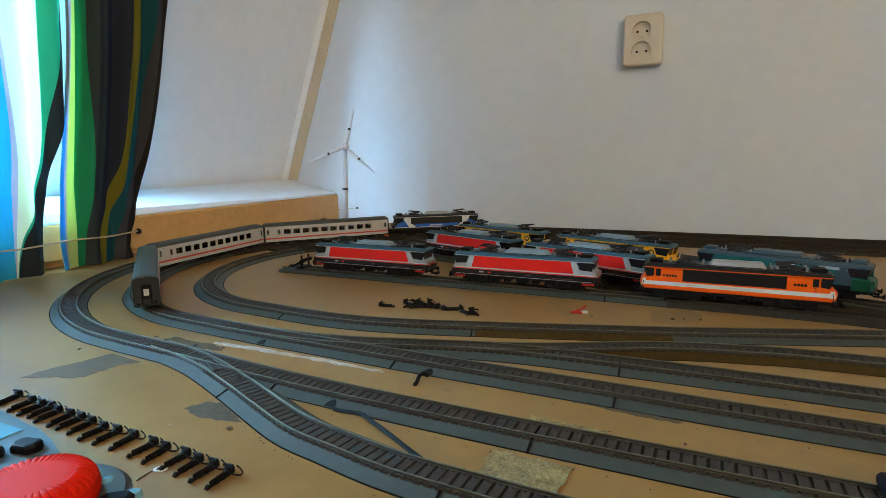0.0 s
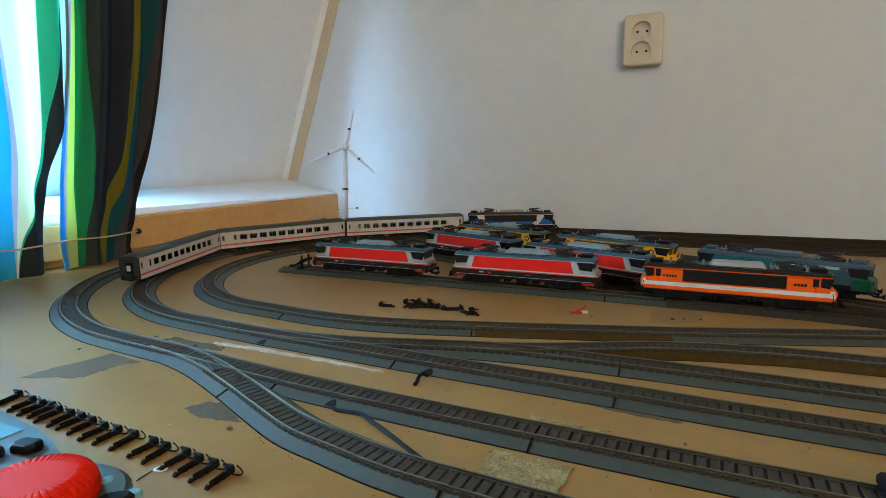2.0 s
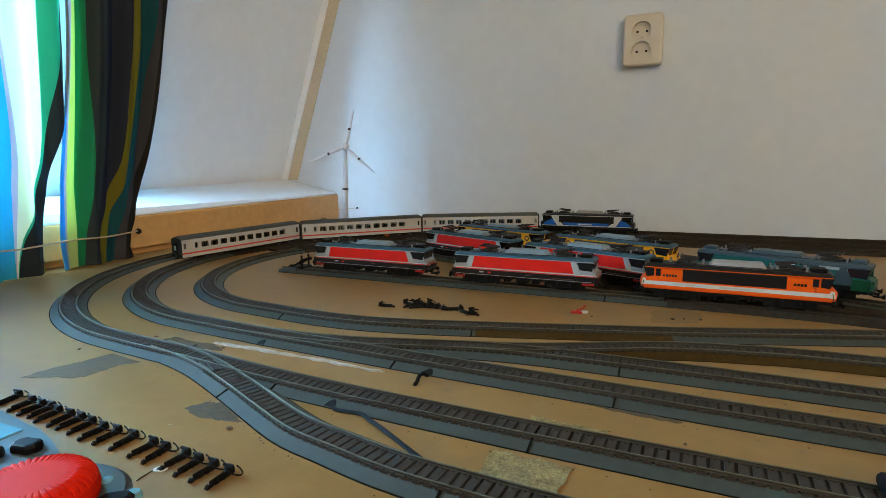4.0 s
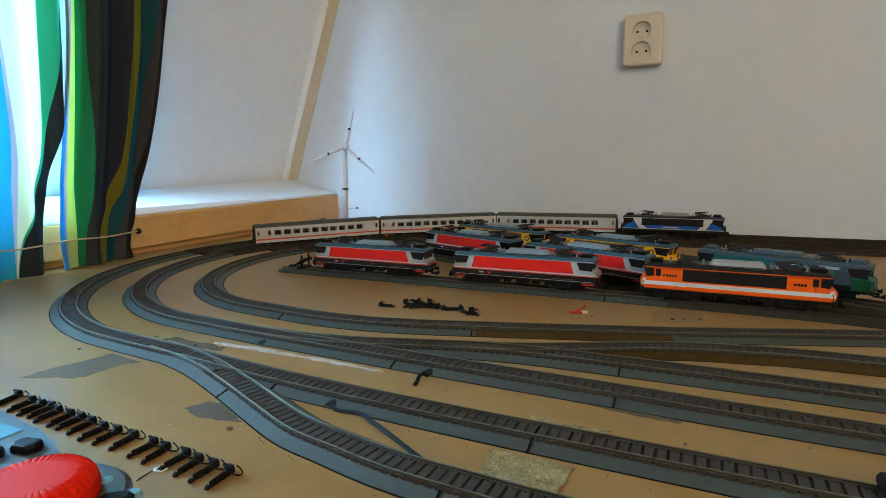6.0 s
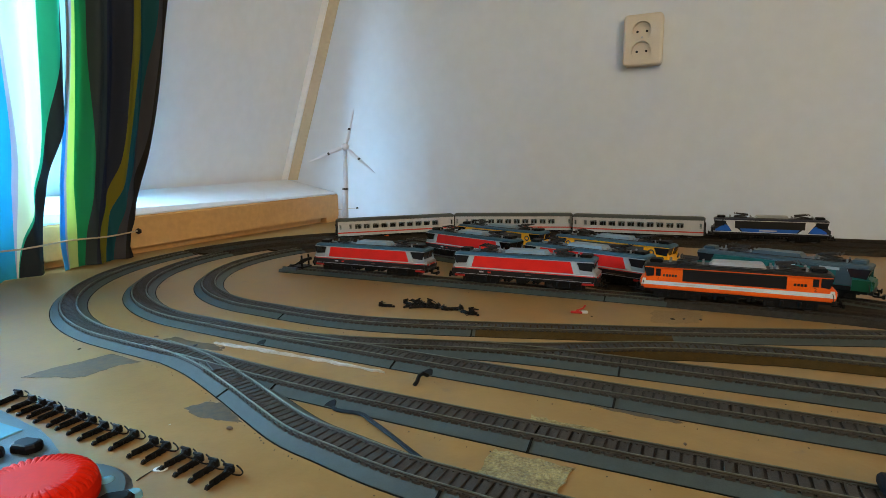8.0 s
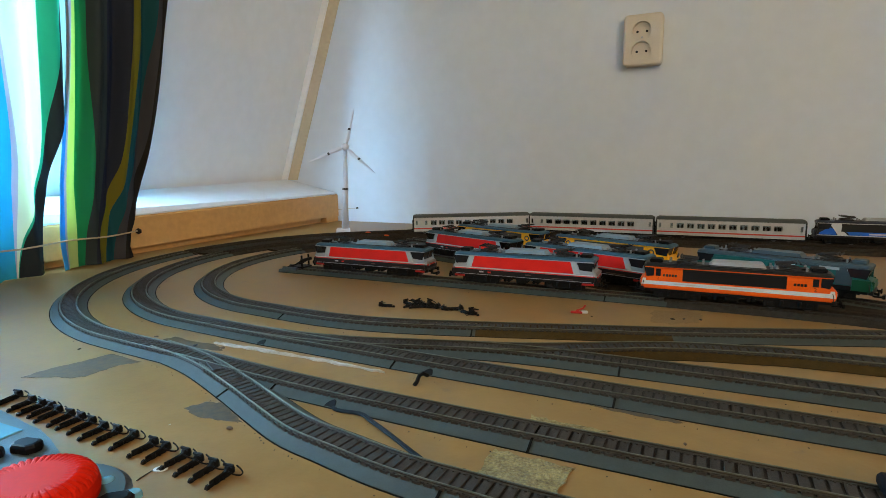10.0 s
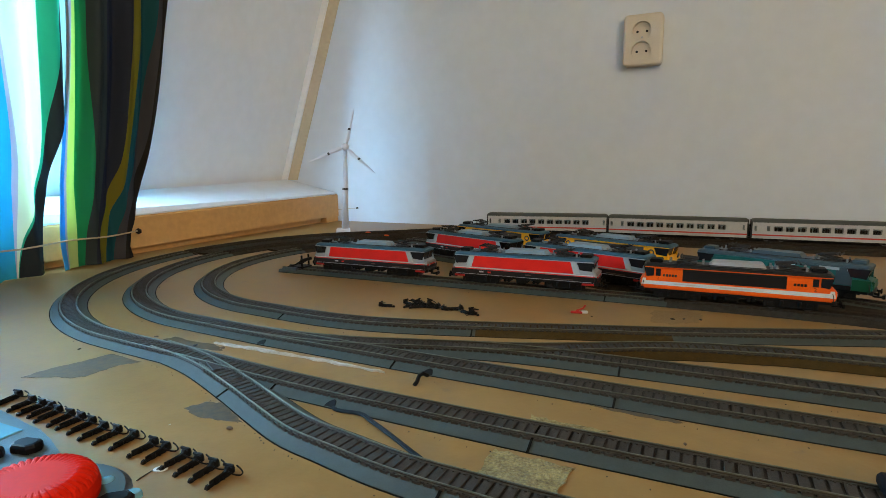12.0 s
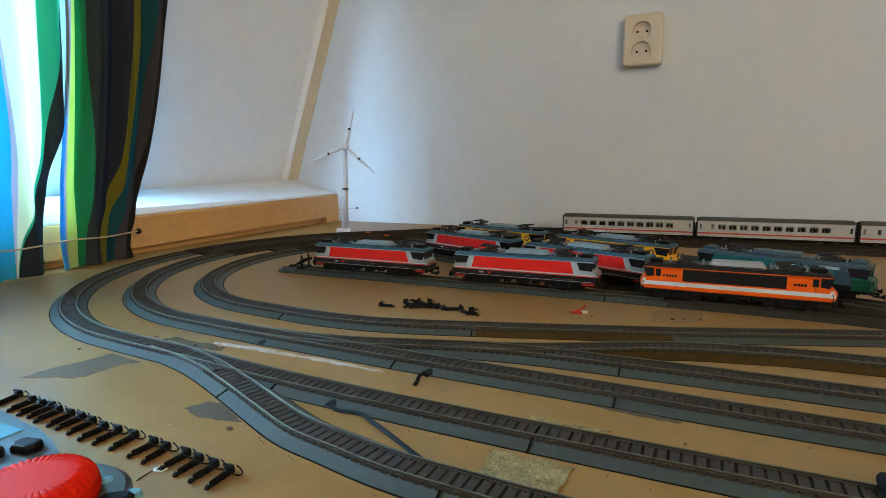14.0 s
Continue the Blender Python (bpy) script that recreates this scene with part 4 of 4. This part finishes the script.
def make_socket():
    M["socket"] = mat("cream_socket_plastic", (0.66, 0.60, 0.50), 0.35, vary=0.03, scale=40)
    M["pin"] = mat("pin_hole", (0.01, 0.01, 0.01), 0.7)
    s = thing("wall_socket", "cream double wall socket", "socket")
    s.matrix_basis = pose(-0.1285, WALL_Y, 0.4225)
    def rounded(inset, y):
        x0, x1, z0, z1, r = -0.037 + inset, 0.042 - inset, -0.056 + inset, 0.049 - inset, 0.009 - inset
        ring = []
        for cx, cz, a0 in ((x1 - r, z1 - r, 0), (x0 + r, z1 - r, 90), (x0 + r, z0 + r, 180), (x1 - r, z0 + r, 270)):
            ring += [(cx + r * math.cos(radians(a0 + 18 * k)), y, cz + r * math.sin(radians(a0 + 18 * k))) for k in range(6)]
        return ring
    bm = loft(bmesh.new(), [rounded(0, 0.0), rounded(0, -0.0200), rounded(0.0008, -0.0232), rounded(0.0026, -0.0252), rounded(0.0055, -0.0260)])
    housing = part("housing", bm, "socket", s)
    bm = bmesh.new()
    for z in (0.0140, -0.0265):
        cyl(bm, (0.0, -0.040, z), (0.0, -0.016, z), 0.0196, seg=40)
    cutter = obj("cutter", bm, "socket")
    cutter.parent = s
    cut = housing.modifiers.new("outlets", "BOOLEAN")
    cut.object, cut.operation, cut.solver = cutter, "DIFFERENCE", "EXACT"
    scene.view_layers[0].update()
    me = bpy.data.meshes.new_from_object(housing.evaluated_get(bpy.context.evaluated_depsgraph_get()))
    housing.modifiers.clear()
    housing.data = me
    bpy.data.objects.remove(cutter)
    for z in (0.0140, -0.0265):
        part("outlet", C((0.0, -0.0158, z), (0.0, -0.0175, z), 0.0180, seg=32), "socket", s)
        for x in (-0.0095, 0.0095):
            part("pin_hole", C((x, -0.0170, z), (x, -0.0179, z), 0.0026, seg=12), "pin", s)
    part("screw", C((0.0, -0.0170, 0.0020), (0.0, -0.0184, 0.0020), 0.0022, seg=10), "sign_grey", s)


make_socket()

nail = thing("nail", "thin rusty nail lying across the wall corner", "nail")
part("shaft", tube([(-0.934, WALL_Y - 0.012, 0.0370), (-0.905, WALL_Y - 0.004, 0.0400), (-0.872, WALL_Y - 0.001, 0.0425)], 0.0007, 6), "cord", nail)
part("head", C((-0.872, WALL_Y - 0.006, 0.0425), (-0.872, WALL_Y, 0.0425), 0.0022, seg=10), "dark_metal", nail)


# ------------------------------------------------------------------ buffer stop at the siding's end
def make_buffer_stop():
    t = thing("buffer_stop", "grey and black model buffer stop", "buffer stop")
    t.matrix_basis = pose(-0.588, 0.711, 0)
    part("base", loft(bmesh.new(), [[(-0.026, y, z) for y, z in ((-0.018, 0), (-0.016, 0.008), (0.016, 0.008), (0.018, 0))], [(-0.010, y, z) for y, z in ((-0.018, 0), (-0.015, 0.0125), (0.015, 0.0125), (0.018, 0))], [(0.008, y, z) for y, z in ((-0.018, 0), (-0.015, 0.0125), (0.015, 0.0125), (0.018, 0))]]), "bed", t)
    for y in (-0.0085, 0.0085):
        part("rail_post", tube([(-0.014, y, 0.011), (0.004, y, 0.017), (0.016, y, 0.024)], 0.0014, 6), "black", t)
        part("upright", B(0.0140, 0.0165, y - 0.0012, y + 0.0012, 0.010, 0.032, bev=0.0003), "black", t)
    part("crossbeam", B(0.0155, 0.0185, -0.0135, 0.0135, 0.0215, 0.0265, bev=0.0006), "black", t)
    part("tie", B(-0.004, 0.020, -0.0110, 0.0110, 0.0118, 0.0138, bev=0.0005), "black", t)


make_buffer_stop()


# ------------------------------------------------------------------ loose couplers
def make_coupler():
    t = thing("model_coupler", "black plastic model coupler lying on the board", "coupler", "loose couplers in a row")
    bm = loft(bmesh.new(), [[(x, y * w, 0.0003 + z * h) for y, z in ((-1, 0), (-1, 0.7), (-0.6, 1), (0.6, 1), (1, 0.7), (1, 0))] for x, w, h in ((-0.0122, 0.0010, 0.0016), (-0.0112, 0.0014, 0.0024), (-0.0100, 0.0014, 0.0024), (-0.0096, 0.0009, 0.0018), (-0.0062, 0.0009, 0.0021), (-0.0058, 0.0015, 0.0030), (-0.0030, 0.0015, 0.0032), (-0.0026, 0.0011, 0.0028), (0.0005, 0.0012, 0.0032), (0.0045, 0.0019, 0.0044))])
    box(bm, -0.0090, 0.0030, -0.0003, 0.0003, 0.0018, 0.0040)
    part("shank", bm, "black", t)
    part("tab", B(-0.0012, 0.0004, -0.0026, 0.0026, 0.0004, 0.0016, bev=0.0004), "black", t)
    bm = loft(bmesh.new(), [[(x, y * w, 0.0006 + z * h) for y, z in ((-1, 0.1), (-1, 0.7), (-0.6, 1), (0.6, 1), (1, 0.7), (1, 0.1), (0.6, 0), (-0.6, 0))] for x, w, h in ((0.0036, 0.0016, 0.0040), (0.0044, 0.0025, 0.0052), (0.0070, 0.0027, 0.0058), (0.0084, 0.0023, 0.0050), (0.0090, 0.0014, 0.0034))])
    part("head", bm, "black", t)
    part("pivot", C((0.0058, -0.0036, 0.0060), (0.0058, 0.0036, 0.0060), 0.0010, seg=8), "black", t)
    pts = []
    for k in range(13):
        a = -math.pi / 2 + math.pi * k / 12
        pts.append((0.0058 + 0.0036 * math.sin(a), -0.0028 - 0.0072 * math.cos(a), 0.0046 - 0.0022 * math.cos(a)))
    part("loop", tube(pts, 0.0005, 5), "black", t)
    return t


first = make_coupler()
ROW_X = [-0.49, -0.469, -0.4545, -0.4431, -0.4307, -0.4155, -0.4033, -0.3893, -0.3733, -0.359, -0.3416, -0.321, -0.3071, -0.2892, -0.2758, -0.2621, -0.248]
for i, x in enumerate(ROW_X):
    u = i / 16
    m = pose(x, 0.2355 - 0.0155 * u + random.uniform(-0.001, 0.001), 0, 0, 0, 95 - 8 * u + random.uniform(-6, 6))
    if i == 0:
        first.matrix_basis = m
    else:
        copy_thing(first, m)
for x, y, z, a, b in ((-0.350, 0.585, 0, 190, 0), (-0.327, 0.604, 0, 160, 0), (-0.320, 0.598, 0, 60, 0), (-0.309, 0.596, 0, 40, 0), (-0.300, 0.602, 0.003, 100, 14), (-0.316, 0.603, 0.004, -30, 12), (-0.291, 0.601, 0, 15, 0), (-0.305, 0.608, 0, 200, 0), (-0.270, 0.599, 0, -160, 0), (-0.262, 0.603, 0, 30, 0), (-0.241, 0.592, 0, -20, 0), (-0.2360, 0.5960, 0, 140, 0)):
    tagged(copy_thing(first, pose(x, y, z, b, 0, a)), "black model coupler in a loose heap", group="loose couplers in a heap")


def make_red_piece():
    t = thing("signal_part", "small red and white plastic piece on the board", "plastic piece")
    t.matrix_basis = pose(-0.121, 0.643, 0, 0, 0, 12)
    part("red_arm", B(-0.010, 0.004, -0.0022, 0.0022, 0.0, 0.0028, bev=0.0008), "dark_red", t)
    part("mast", tube([(-0.004, 0, 0.003), (0.004, 0.001, 0.006), (0.007, 0.001, 0.010)], 0.0011, 6), "dark_red", t)
    part("white_arm", B(0.002, 0.010, -0.002, 0.0025, 0.0, 0.0035, bev=0.001), "white_stripe", t)


make_red_piece()


# ------------------------------------------------------------------ hand controller with a red knob
def make_controller():
    M["device"] = mat("grey_green_plastic", (0.075, 0.105, 0.105), 0.35, vary=0.1, scale=60, bump=0.1, bump_scale=900)
    M["device_dark"] = mat("dark_grey_plastic", (0.045, 0.05, 0.05), 0.4, vary=0.1, scale=60)
    M["knob"] = mat("red_knob_plastic", (0.70, 0.016, 0.003), 0.55, spec=0.08, vary=0.05, scale=50)
    M["display"] = mat("pale_blue_display", (0.16, 0.36, 0.44), 0.12)
    t = thing("hand_controller", "grey hand controller with a large red knob", "controller")
    out = [(-0.52, 0.192), (-0.42, 0.1945), (-0.372, 0.1925), (-0.345, 0.183), (-0.318, 0.1735), (-0.288, 0.166), (-0.262, 0.160), (-0.240, 0.150), (-0.225, 0.125), (-0.225, 0.085), (-0.26, 0.065), (-0.52, 0.065)]
    bm = PR(out, "z", 0.0, 0.024)
    bmesh.ops.bevel(bm, geom=[e for e in bm.edges if e.verts[0].co.z > 0.02 and e.verts[1].co.z > 0.02], offset=0.004, segments=3, affect="EDGES")
    part("case", bm, "device", t)
    part("face_plate", C((-0.279, 0.138, 0.0235), (-0.279, 0.138, 0.0262), 0.040, 0.037, seg=40), "device_dark", t)
    kx, ky = -0.281, 0.1375
    n = 132
    rings = []
    for r, z, tooth in ((0.0278, 0.0255, 0), (0.0284, 0.0300, 0.0), (0.0278, 0.0345, 0.0), (0.0262, 0.0374, 0.0002), (0.0235, 0.0394, 0.0014), (0.0202, 0.0404, 0.0018), (0.0186, 0.0402, 0.0004), (0.0150, 0.0401, 0.0)):
        rings.append([(kx + (r - tooth * (k % 3 == 0)) * math.cos(k * math.tau / n), ky + (r - tooth * (k % 3 == 0)) * math.sin(k * math.tau / n), z - (0.0006 if tooth and k % 3 == 0 else 0)) for k in range(n)])
    part("knob", loft(bmesh.new(), rings), "knob", t, "ridged red turning knob")
    part("display", B(-0.47, -0.372, 0.155, 0.183, 0.0235, 0.0248, bev=0.0005), "display", t, "pale blue display window")

    def button(x, y, a, name="button"):
        def ring(k, z):
            return [(k * u, k * v, z) for u, v in ((-0.0085, -0.002), (-0.0055, -0.0055), (0.0055, -0.0055), (0.0085, -0.002), (0.0085, 0.002), (0.0055, 0.0055), (-0.0055, 0.0055), (-0.0085, 0.002))]
        b = part(name, loft(bmesh.new(), [ring(1.0, 0.0), ring(1.0, 0.0034), ring(0.9, 0.0048), ring(0.72, 0.0054)]), "black", t, "black rubber button")
        b.matrix_basis = pose(x, y, 0.0238, 0, 0, a)
    for x, y, a in ((-0.3446, 0.1700, 12), (-0.3565, 0.1560, 12), (-0.2470, 0.1545, 40)):
        button(x, y, a)
    for x, y in ((-0.2681, 0.1651), (-0.2455, 0.1631)):
        part("indicator", loft(bmesh.new(), [[(x + r * math.cos(k * math.tau / 20), y + r * math.sin(k * math.tau / 20), z) for k in range(20)] for r, z in ((0.0042, 0.0235), (0.0042, 0.0255), (0.0034, 0.0268), (0.0018, 0.0273))]), "display", t, "round pale lens")


make_controller()


# ------------------------------------------------------------------ stains, paper scraps and small debris on the board
def flake(name, label, category, pts, z, material, seed, jag=0.0012, n=6, kind=""):
    """A thin irregular sheet with a ragged outline through its corner points."""
    rnd = random.Random(seed)
    ring = []
    for (x0, y0), (x1, y1) in zip(pts, pts[1:] + pts[:1]):
        for k in range(n):
            ring.append((x0 + (x1 - x0) * k / n + rnd.uniform(-jag, jag), y0 + (y1 - y0) * k / n + rnd.uniform(-jag, jag)))
    return tagged(obj(name, PR(ring, "z", 0.00005, z), material), label, category, kind=kind)


M["stain"] = mat("grey_dust_stain", (0.075, 0.066, 0.050), 0.75, spec=0.2, colour2=(0.150, 0.104, 0.054), scale=20, bump=0.15, bump_scale=500)
M["paper"] = mat("yellowed_paper", (0.12, 0.085, 0.030), 0.5, colour2=(0.40, 0.32, 0.14), scale=75, bump=1.0, bump_scale=380)
M["glue"] = mat("white_dried_glue", (0.36, 0.32, 0.25), 0.5, colour2=(0.60, 0.57, 0.52), scale=120, bump=0.6, bump_scale=500)
flake("stain", "grey dusty stain on the board", "stain", [(-0.5345, 0.2672), (-0.5334, 0.2917), (-0.5256, 0.3085), (-0.516, 0.340), (-0.468, 0.334), (-0.481, 0.322), (-0.4827, 0.2938), (-0.4894, 0.2856), (-0.5107, 0.2783)], 0.0002, "stain", 3, 0.0012, kind="structure")
flake("stain", "grey dusty stain beside the track", "stain", [(-0.3485, 0.2805), (-0.3414, 0.2941), (-0.3258, 0.2985), (-0.290, 0.279), (-0.3139, 0.2749), (-0.3296, 0.2732)], 0.0002, "stain", 4, 0.0012, kind="structure")
flake("stain", "grey dusty stain between the curves", "stain", [(-0.51, 0.385), (-0.455, 0.378), (-0.42, 0.388), (-0.44, 0.396), (-0.50, 0.400)], 0.0002, "stain", 5, 0.0018, kind="structure")
flake("stain", "grey dusty stain beside the track", "stain", [(-0.085, 0.4035), (-0.050, 0.3985), (-0.010, 0.3960), (0.000, 0.3985), (-0.020, 0.4035)], 0.0002, "stain", 6, 0.0018, kind="structure")
flake("paper_scrap", "crinkled yellowed paper scrap between the tracks", "paper scrap", [(-0.111, 0.285), (-0.1098, 0.3130), (-0.085, 0.3125), (-0.0595, 0.3120), (-0.064, 0.2765), (-0.09, 0.279)], 0.0008, "paper", 7, 0.0018)
flake("paper_scrap", "torn strip of yellowed paper by the track", "paper scrap", [(-0.102, 0.352), (-0.101, 0.3690), (-0.08, 0.365), (-0.047, 0.3665), (-0.047, 0.3515)], 0.0008, "paper", 8, 0.0018)
flake("glue_strip", "white dried glue strip along the ballast", "glue", [(-0.445, 0.4000), (-0.43, 0.4035), (-0.36, 0.4030), (-0.29, 0.4018), (-0.240, 0.3985), (-0.255, 0.3972), (-0.33, 0.3995), (-0.40, 0.3985)], 0.0018, "glue", 9, 0.0015)

M["worn"] = mat("worn_pale_paint", (0.215, 0.122, 0.040), 0.5, spec=0.4, colour2=(0.270, 0.172, 0.075), scale=35, bump=0.3, bump_scale=500)
flake("stain", "worn pale patch with scraped dark marks", "stain", [(-0.044, 0.690), (0.010, 0.697), (0.008, 0.655), (-0.018, 0.636), (-0.042, 0.640)], 0.0002, "worn", 15, 0.003, kind="structure")
for i, (x, y, r, mt, lb) in enumerate(((-0.0197, 0.6554, 0.0030, "black", "small dark crumb on the board"), (-0.008, 0.6610, 0.0026, "dark_metal", "small dark crumb on the board"), (0.0091, 0.6643, 0.0030, "dark_metal", "small dark crumb on the board"), (-0.291, 0.2685, 0.0035, "brown_metal", "small rusty crumb on the board"), (-0.336, 0.2565, 0.0010, "glue", "tiny white crumb on the board"), (0.0005, 0.3675, 0.0022, "brown_metal", "small rusty crumb on the board"), (-0.105, 0.634, 0.0016, "black", "small black crumb on the board"), (-0.52, 0.392, 0.003, "brown_metal", "small brown crumb on the board"), (-0.457, 0.387, 0.004, "dark_metal", "small dark crumb on the board"), (-0.425, 0.392, 0.004, "brown_metal", "small brown crumb on the board"), (-0.64, 0.30, 0.002, "dark_metal", "small dark crumb on the board"), (-0.56, 0.335, 0.0025, "dark_metal", "small dark crumb on the board"), (0.02, 0.625, 0.003, "dark_metal", "small dark crumb on the board"), (0.03, 0.63, 0.0025, "dark_metal", "small dark crumb on the board"), (0.035, 0.4465, 0.002, "dark_metal", "small dark crumb on the board"), (-0.01, 0.4445, 0.002, "dark_metal", "small dark crumb on the board"))):
    bm = bmesh.new()
    r *= 0.62
    bmesh.ops.create_icosphere(bm, subdivisions=2, radius=r, matrix=Matrix.Translation((x, y, r * 0.35)) @ Matrix.Rotation(i, 4, "Z") @ Matrix.Diagonal((1.3, 0.8, 0.45, 1)))
    for v in bm.verts:
        v.co += Vector((noise.noise(v.co * 900), noise.noise(v.co * 900 + Vector((5, 1, 2))), 0)) * r * 0.35
        v.co.z = max(0.0, v.co.z)
    tagged(obj("crumb", bm, mt), lb, "crumb", "crumbs on the board")

# label tag with a pen line, near the couplers
t = thing("paper_tag", "tiny white oval tag with a dark mark", "tag")
t.matrix_basis = pose(-0.2917, 0.2129, 0.0, 0, 0, 30)
bm = bmesh.new()
bmesh.ops.create_cone(bm, cap_ends=True, segments=24, radius1=0.0044, radius2=0.0042, depth=0.0005, matrix=Matrix.Translation((0, 0, 0.0003)) @ Matrix.Diagonal((1, 0.7, 1, 1)))
part("tag", bm, "white_stripe", t)
part("mark", B(-0.0018, 0.0018, -0.0012, 0.0012, 0.0005, 0.0008), "black", t)
part("string", tube([(-0.0040, -0.0010, 0.0004), (-0.0065, -0.0060, 0.0004), (-0.0090, -0.0116, 0.0004)], 0.0003, 5), "dark_metal", t)

# feeder cable, slots in the ballast, clips
M["cable"] = mat("blue_grey_cable", (0.008, 0.012, 0.018), 0.6, spec=0.12, vary=0.1, scale=100)
cable = thing("feeder_cable", "blue-grey twin feeder cable between the tracks", "cable")
for o in (0.0, 0.0018):
    pts = spline([(-0.2370, 0.3165 - o), (-0.2300, 0.3140 - o), (-0.2117, 0.3148 - o), (-0.1974 - o * 0.6, 0.3072 - o * 0.7), (-0.1778 - o * 0.7, 0.2966 - o * 0.6), (-0.1400 - o * 0.8, 0.2760 - o * 0.5)], 0.004)
    n = len(pts)
    part("wire", tube([(q.x, q.y, ZB + 0.0010 + 0.0010 * math.sin(math.pi * i / (n - 1)) ** 2) for i, q in enumerate(pts)], 0.0010, 8), "cable", cable)


def make_slot(key, x, ymax):
    """A small arched cable slot in the ballast flank, leaning back with it."""
    ln = [q for q in LINES[key] if q.y < ymax]
    i = min(range(1, len(ln) - 1), key=lambda k: abs(ln[k].x - x))
    d = (ln[i + 1] - ln[i - 1]).normalized()
    d = d if d.x > 0 else -d
    t = thing("cable_slot", "small black cable slot in the ballast foot", "slot")
    t.matrix_basis = pose(ln[i].x + d.y * 0.0200, ln[i].y - d.x * 0.0200, ZB, 0, 0, math.degrees(math.atan2(d.y, d.x)))
    ring = [(0.0048 * math.cos(math.pi * k / 10), 0.0036 * math.sin(math.pi * k / 10)) for k in range(11)]
    bm = PR(ring, "y", -0.0004, 0.004)
    for v in bm.verts:
        v.co.y += 2.0 * v.co.z
    part("arch", bm, "black", t)


for key, x, ymax in (("outer", -0.2395, 0.6), ("middle", -0.388, 0.6), ("siding", -0.0105, 0.8), ("middle", -0.199, 0.6)):
    make_slot(key, x, ymax)
t = thing("track_clip", "small black hooked clip at the ballast foot", "clip")
t.matrix_basis = pose(-0.202, 0.397, 0, 0, 0, -103)
part("clip", tube([(-0.004, 0, 0.003), (0.002, 0, 0.007), (0.007, 0, 0.0065), (0.011, 0.001, 0.003), (0.0145, 0.001, 0.0010)], 0.0018, 8), "black", t)
t = thing("power_clip", "black power clip beside the track", "clip")
t.matrix_basis = pose(0.110, 0.330, -0.002, 0, 0, 0)
part("clip_body", B(-0.014, 0.03, 0.004, 0.022, 0.008, 0.016, bev=0.002), "black", t)
part("clip_foot", B(-0.004, 0.02, 0.014, 0.026, 0.0, 0.010, bev=0.001), "black", t)

# dark crossing pieces at the points
for key, x, a in (("branch", -0.325, 3), ("spur", -0.118, 22), ("front", -0.375, -22)):
    ln = LINES[key]
    q = min(ln, key=lambda w: abs(w.x - x))
    t = thing("point_crossing", "dark crossing piece of the model points", "crossing", "crossings of the points")
    t.matrix_basis = pose(q.x, q.y, 0.0097, 0, 0, a)
    part("wedge", PR([(-0.014, -0.0012), (0.014, -0.0050), (0.016, 0.0), (0.014, 0.0020), (-0.014, 0.0010)], "z", 0.0, 0.0019), "dark_metal", t)
    for y in (-0.0062, 0.0062):
        part("check_rail", B(-0.014, 0.014, y - 0.0005, y + 0.0005, 0.0, 0.0018, bev=0.0002), "rail_side", t)


# loose grit and dried glue along the feet of the ballast
def make_grit():
    rnd = random.Random(12)
    bm = bmesh.new()
    for key, n in (("front", 120), ("outer", 130), ("middle", 110), ("inner", 80), ("branch", 60), ("siding", 30)):
        ln = [q for q in LINES[key] if q.x < 0.15 and q.y < 0.72]
        for _ in range(n):
            i = rnd.randrange(1, len(ln) - 1)
            d = (ln[i + 1] - ln[i - 1]).normalized()
            o = rnd.choice((-1, 1)) * (0.0188 + abs(rnd.gauss(0, 0.0016)))
            x, y = ln[i].x - d.y * o, ln[i].y + d.x * o
            r = rnd.uniform(0.00012, 0.00036)
            box(bm, x - r * rnd.uniform(0.8, 2.2), x + r, y - r, y + r * rnd.uniform(0.8, 1.8), 0.0, r * 0.9)
    g = tagged(obj("grit", bm, "dark_metal"), "dark grit and glue crumbs along the ballast", "grit", kind="stuff")
    return g


make_grit()

# orange glints on the far rails, stood in for by small orange solids
for x, y in ((-0.702, 1.106), (-0.634, 1.075)):
    bm = bmesh.new()
    bmesh.ops.create_icosphere(bm, subdivisions=2, radius=0.0045, matrix=Matrix.Translation((x, y, 0.0100)) @ Matrix.Diagonal((1.6, 0.8, 0.35, 1)))
    tagged(obj("plastic_bit", bm, "orange_paint"), "small orange glint on the far track, put in as a solid", "plastic piece")


# lift everything loose onto the board, scaled about the camera's eye
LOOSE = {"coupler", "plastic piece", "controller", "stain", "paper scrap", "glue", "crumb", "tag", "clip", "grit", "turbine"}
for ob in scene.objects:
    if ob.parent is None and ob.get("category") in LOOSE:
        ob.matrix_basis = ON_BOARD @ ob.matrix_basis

# ------------------------------------------------------------------ what moves
SPEED = 0.0857


def motions():
    line = LINES["middle"]
    step = 0.004
    s0 = min(range(len(line)), key=lambda k: (line[k] - Vector((-0.0905, 1.226))).length) * step

    def at(s):
        f = max(0.0, min(len(line) - 1.001, s / step))
        i = int(f)
        return line[i] + (line[i + 1] - line[i]) * (f - i)

    offsets = [(blue, 0.0, 0.110)] + [(c, -0.2415 - 0.2670 * i, 0.184) for i, c in enumerate(COACHES)]
    for ob, off, base in offsets:
        rows = []
        for k in range(57):
            t = k * 0.25
            s = s0 + SPEED * (t - 5.5) + off
            a, b = at(s - base / 2), at(s + base / 2)
            d = b - a
            rows.append((t, pose((a.x + b.x) / 2, (a.y + b.y) / 2, RAIL_TOP, 0, 0, math.degrees(math.atan2(d.y, d.x)))))
        walk(ob, rows)


motions()
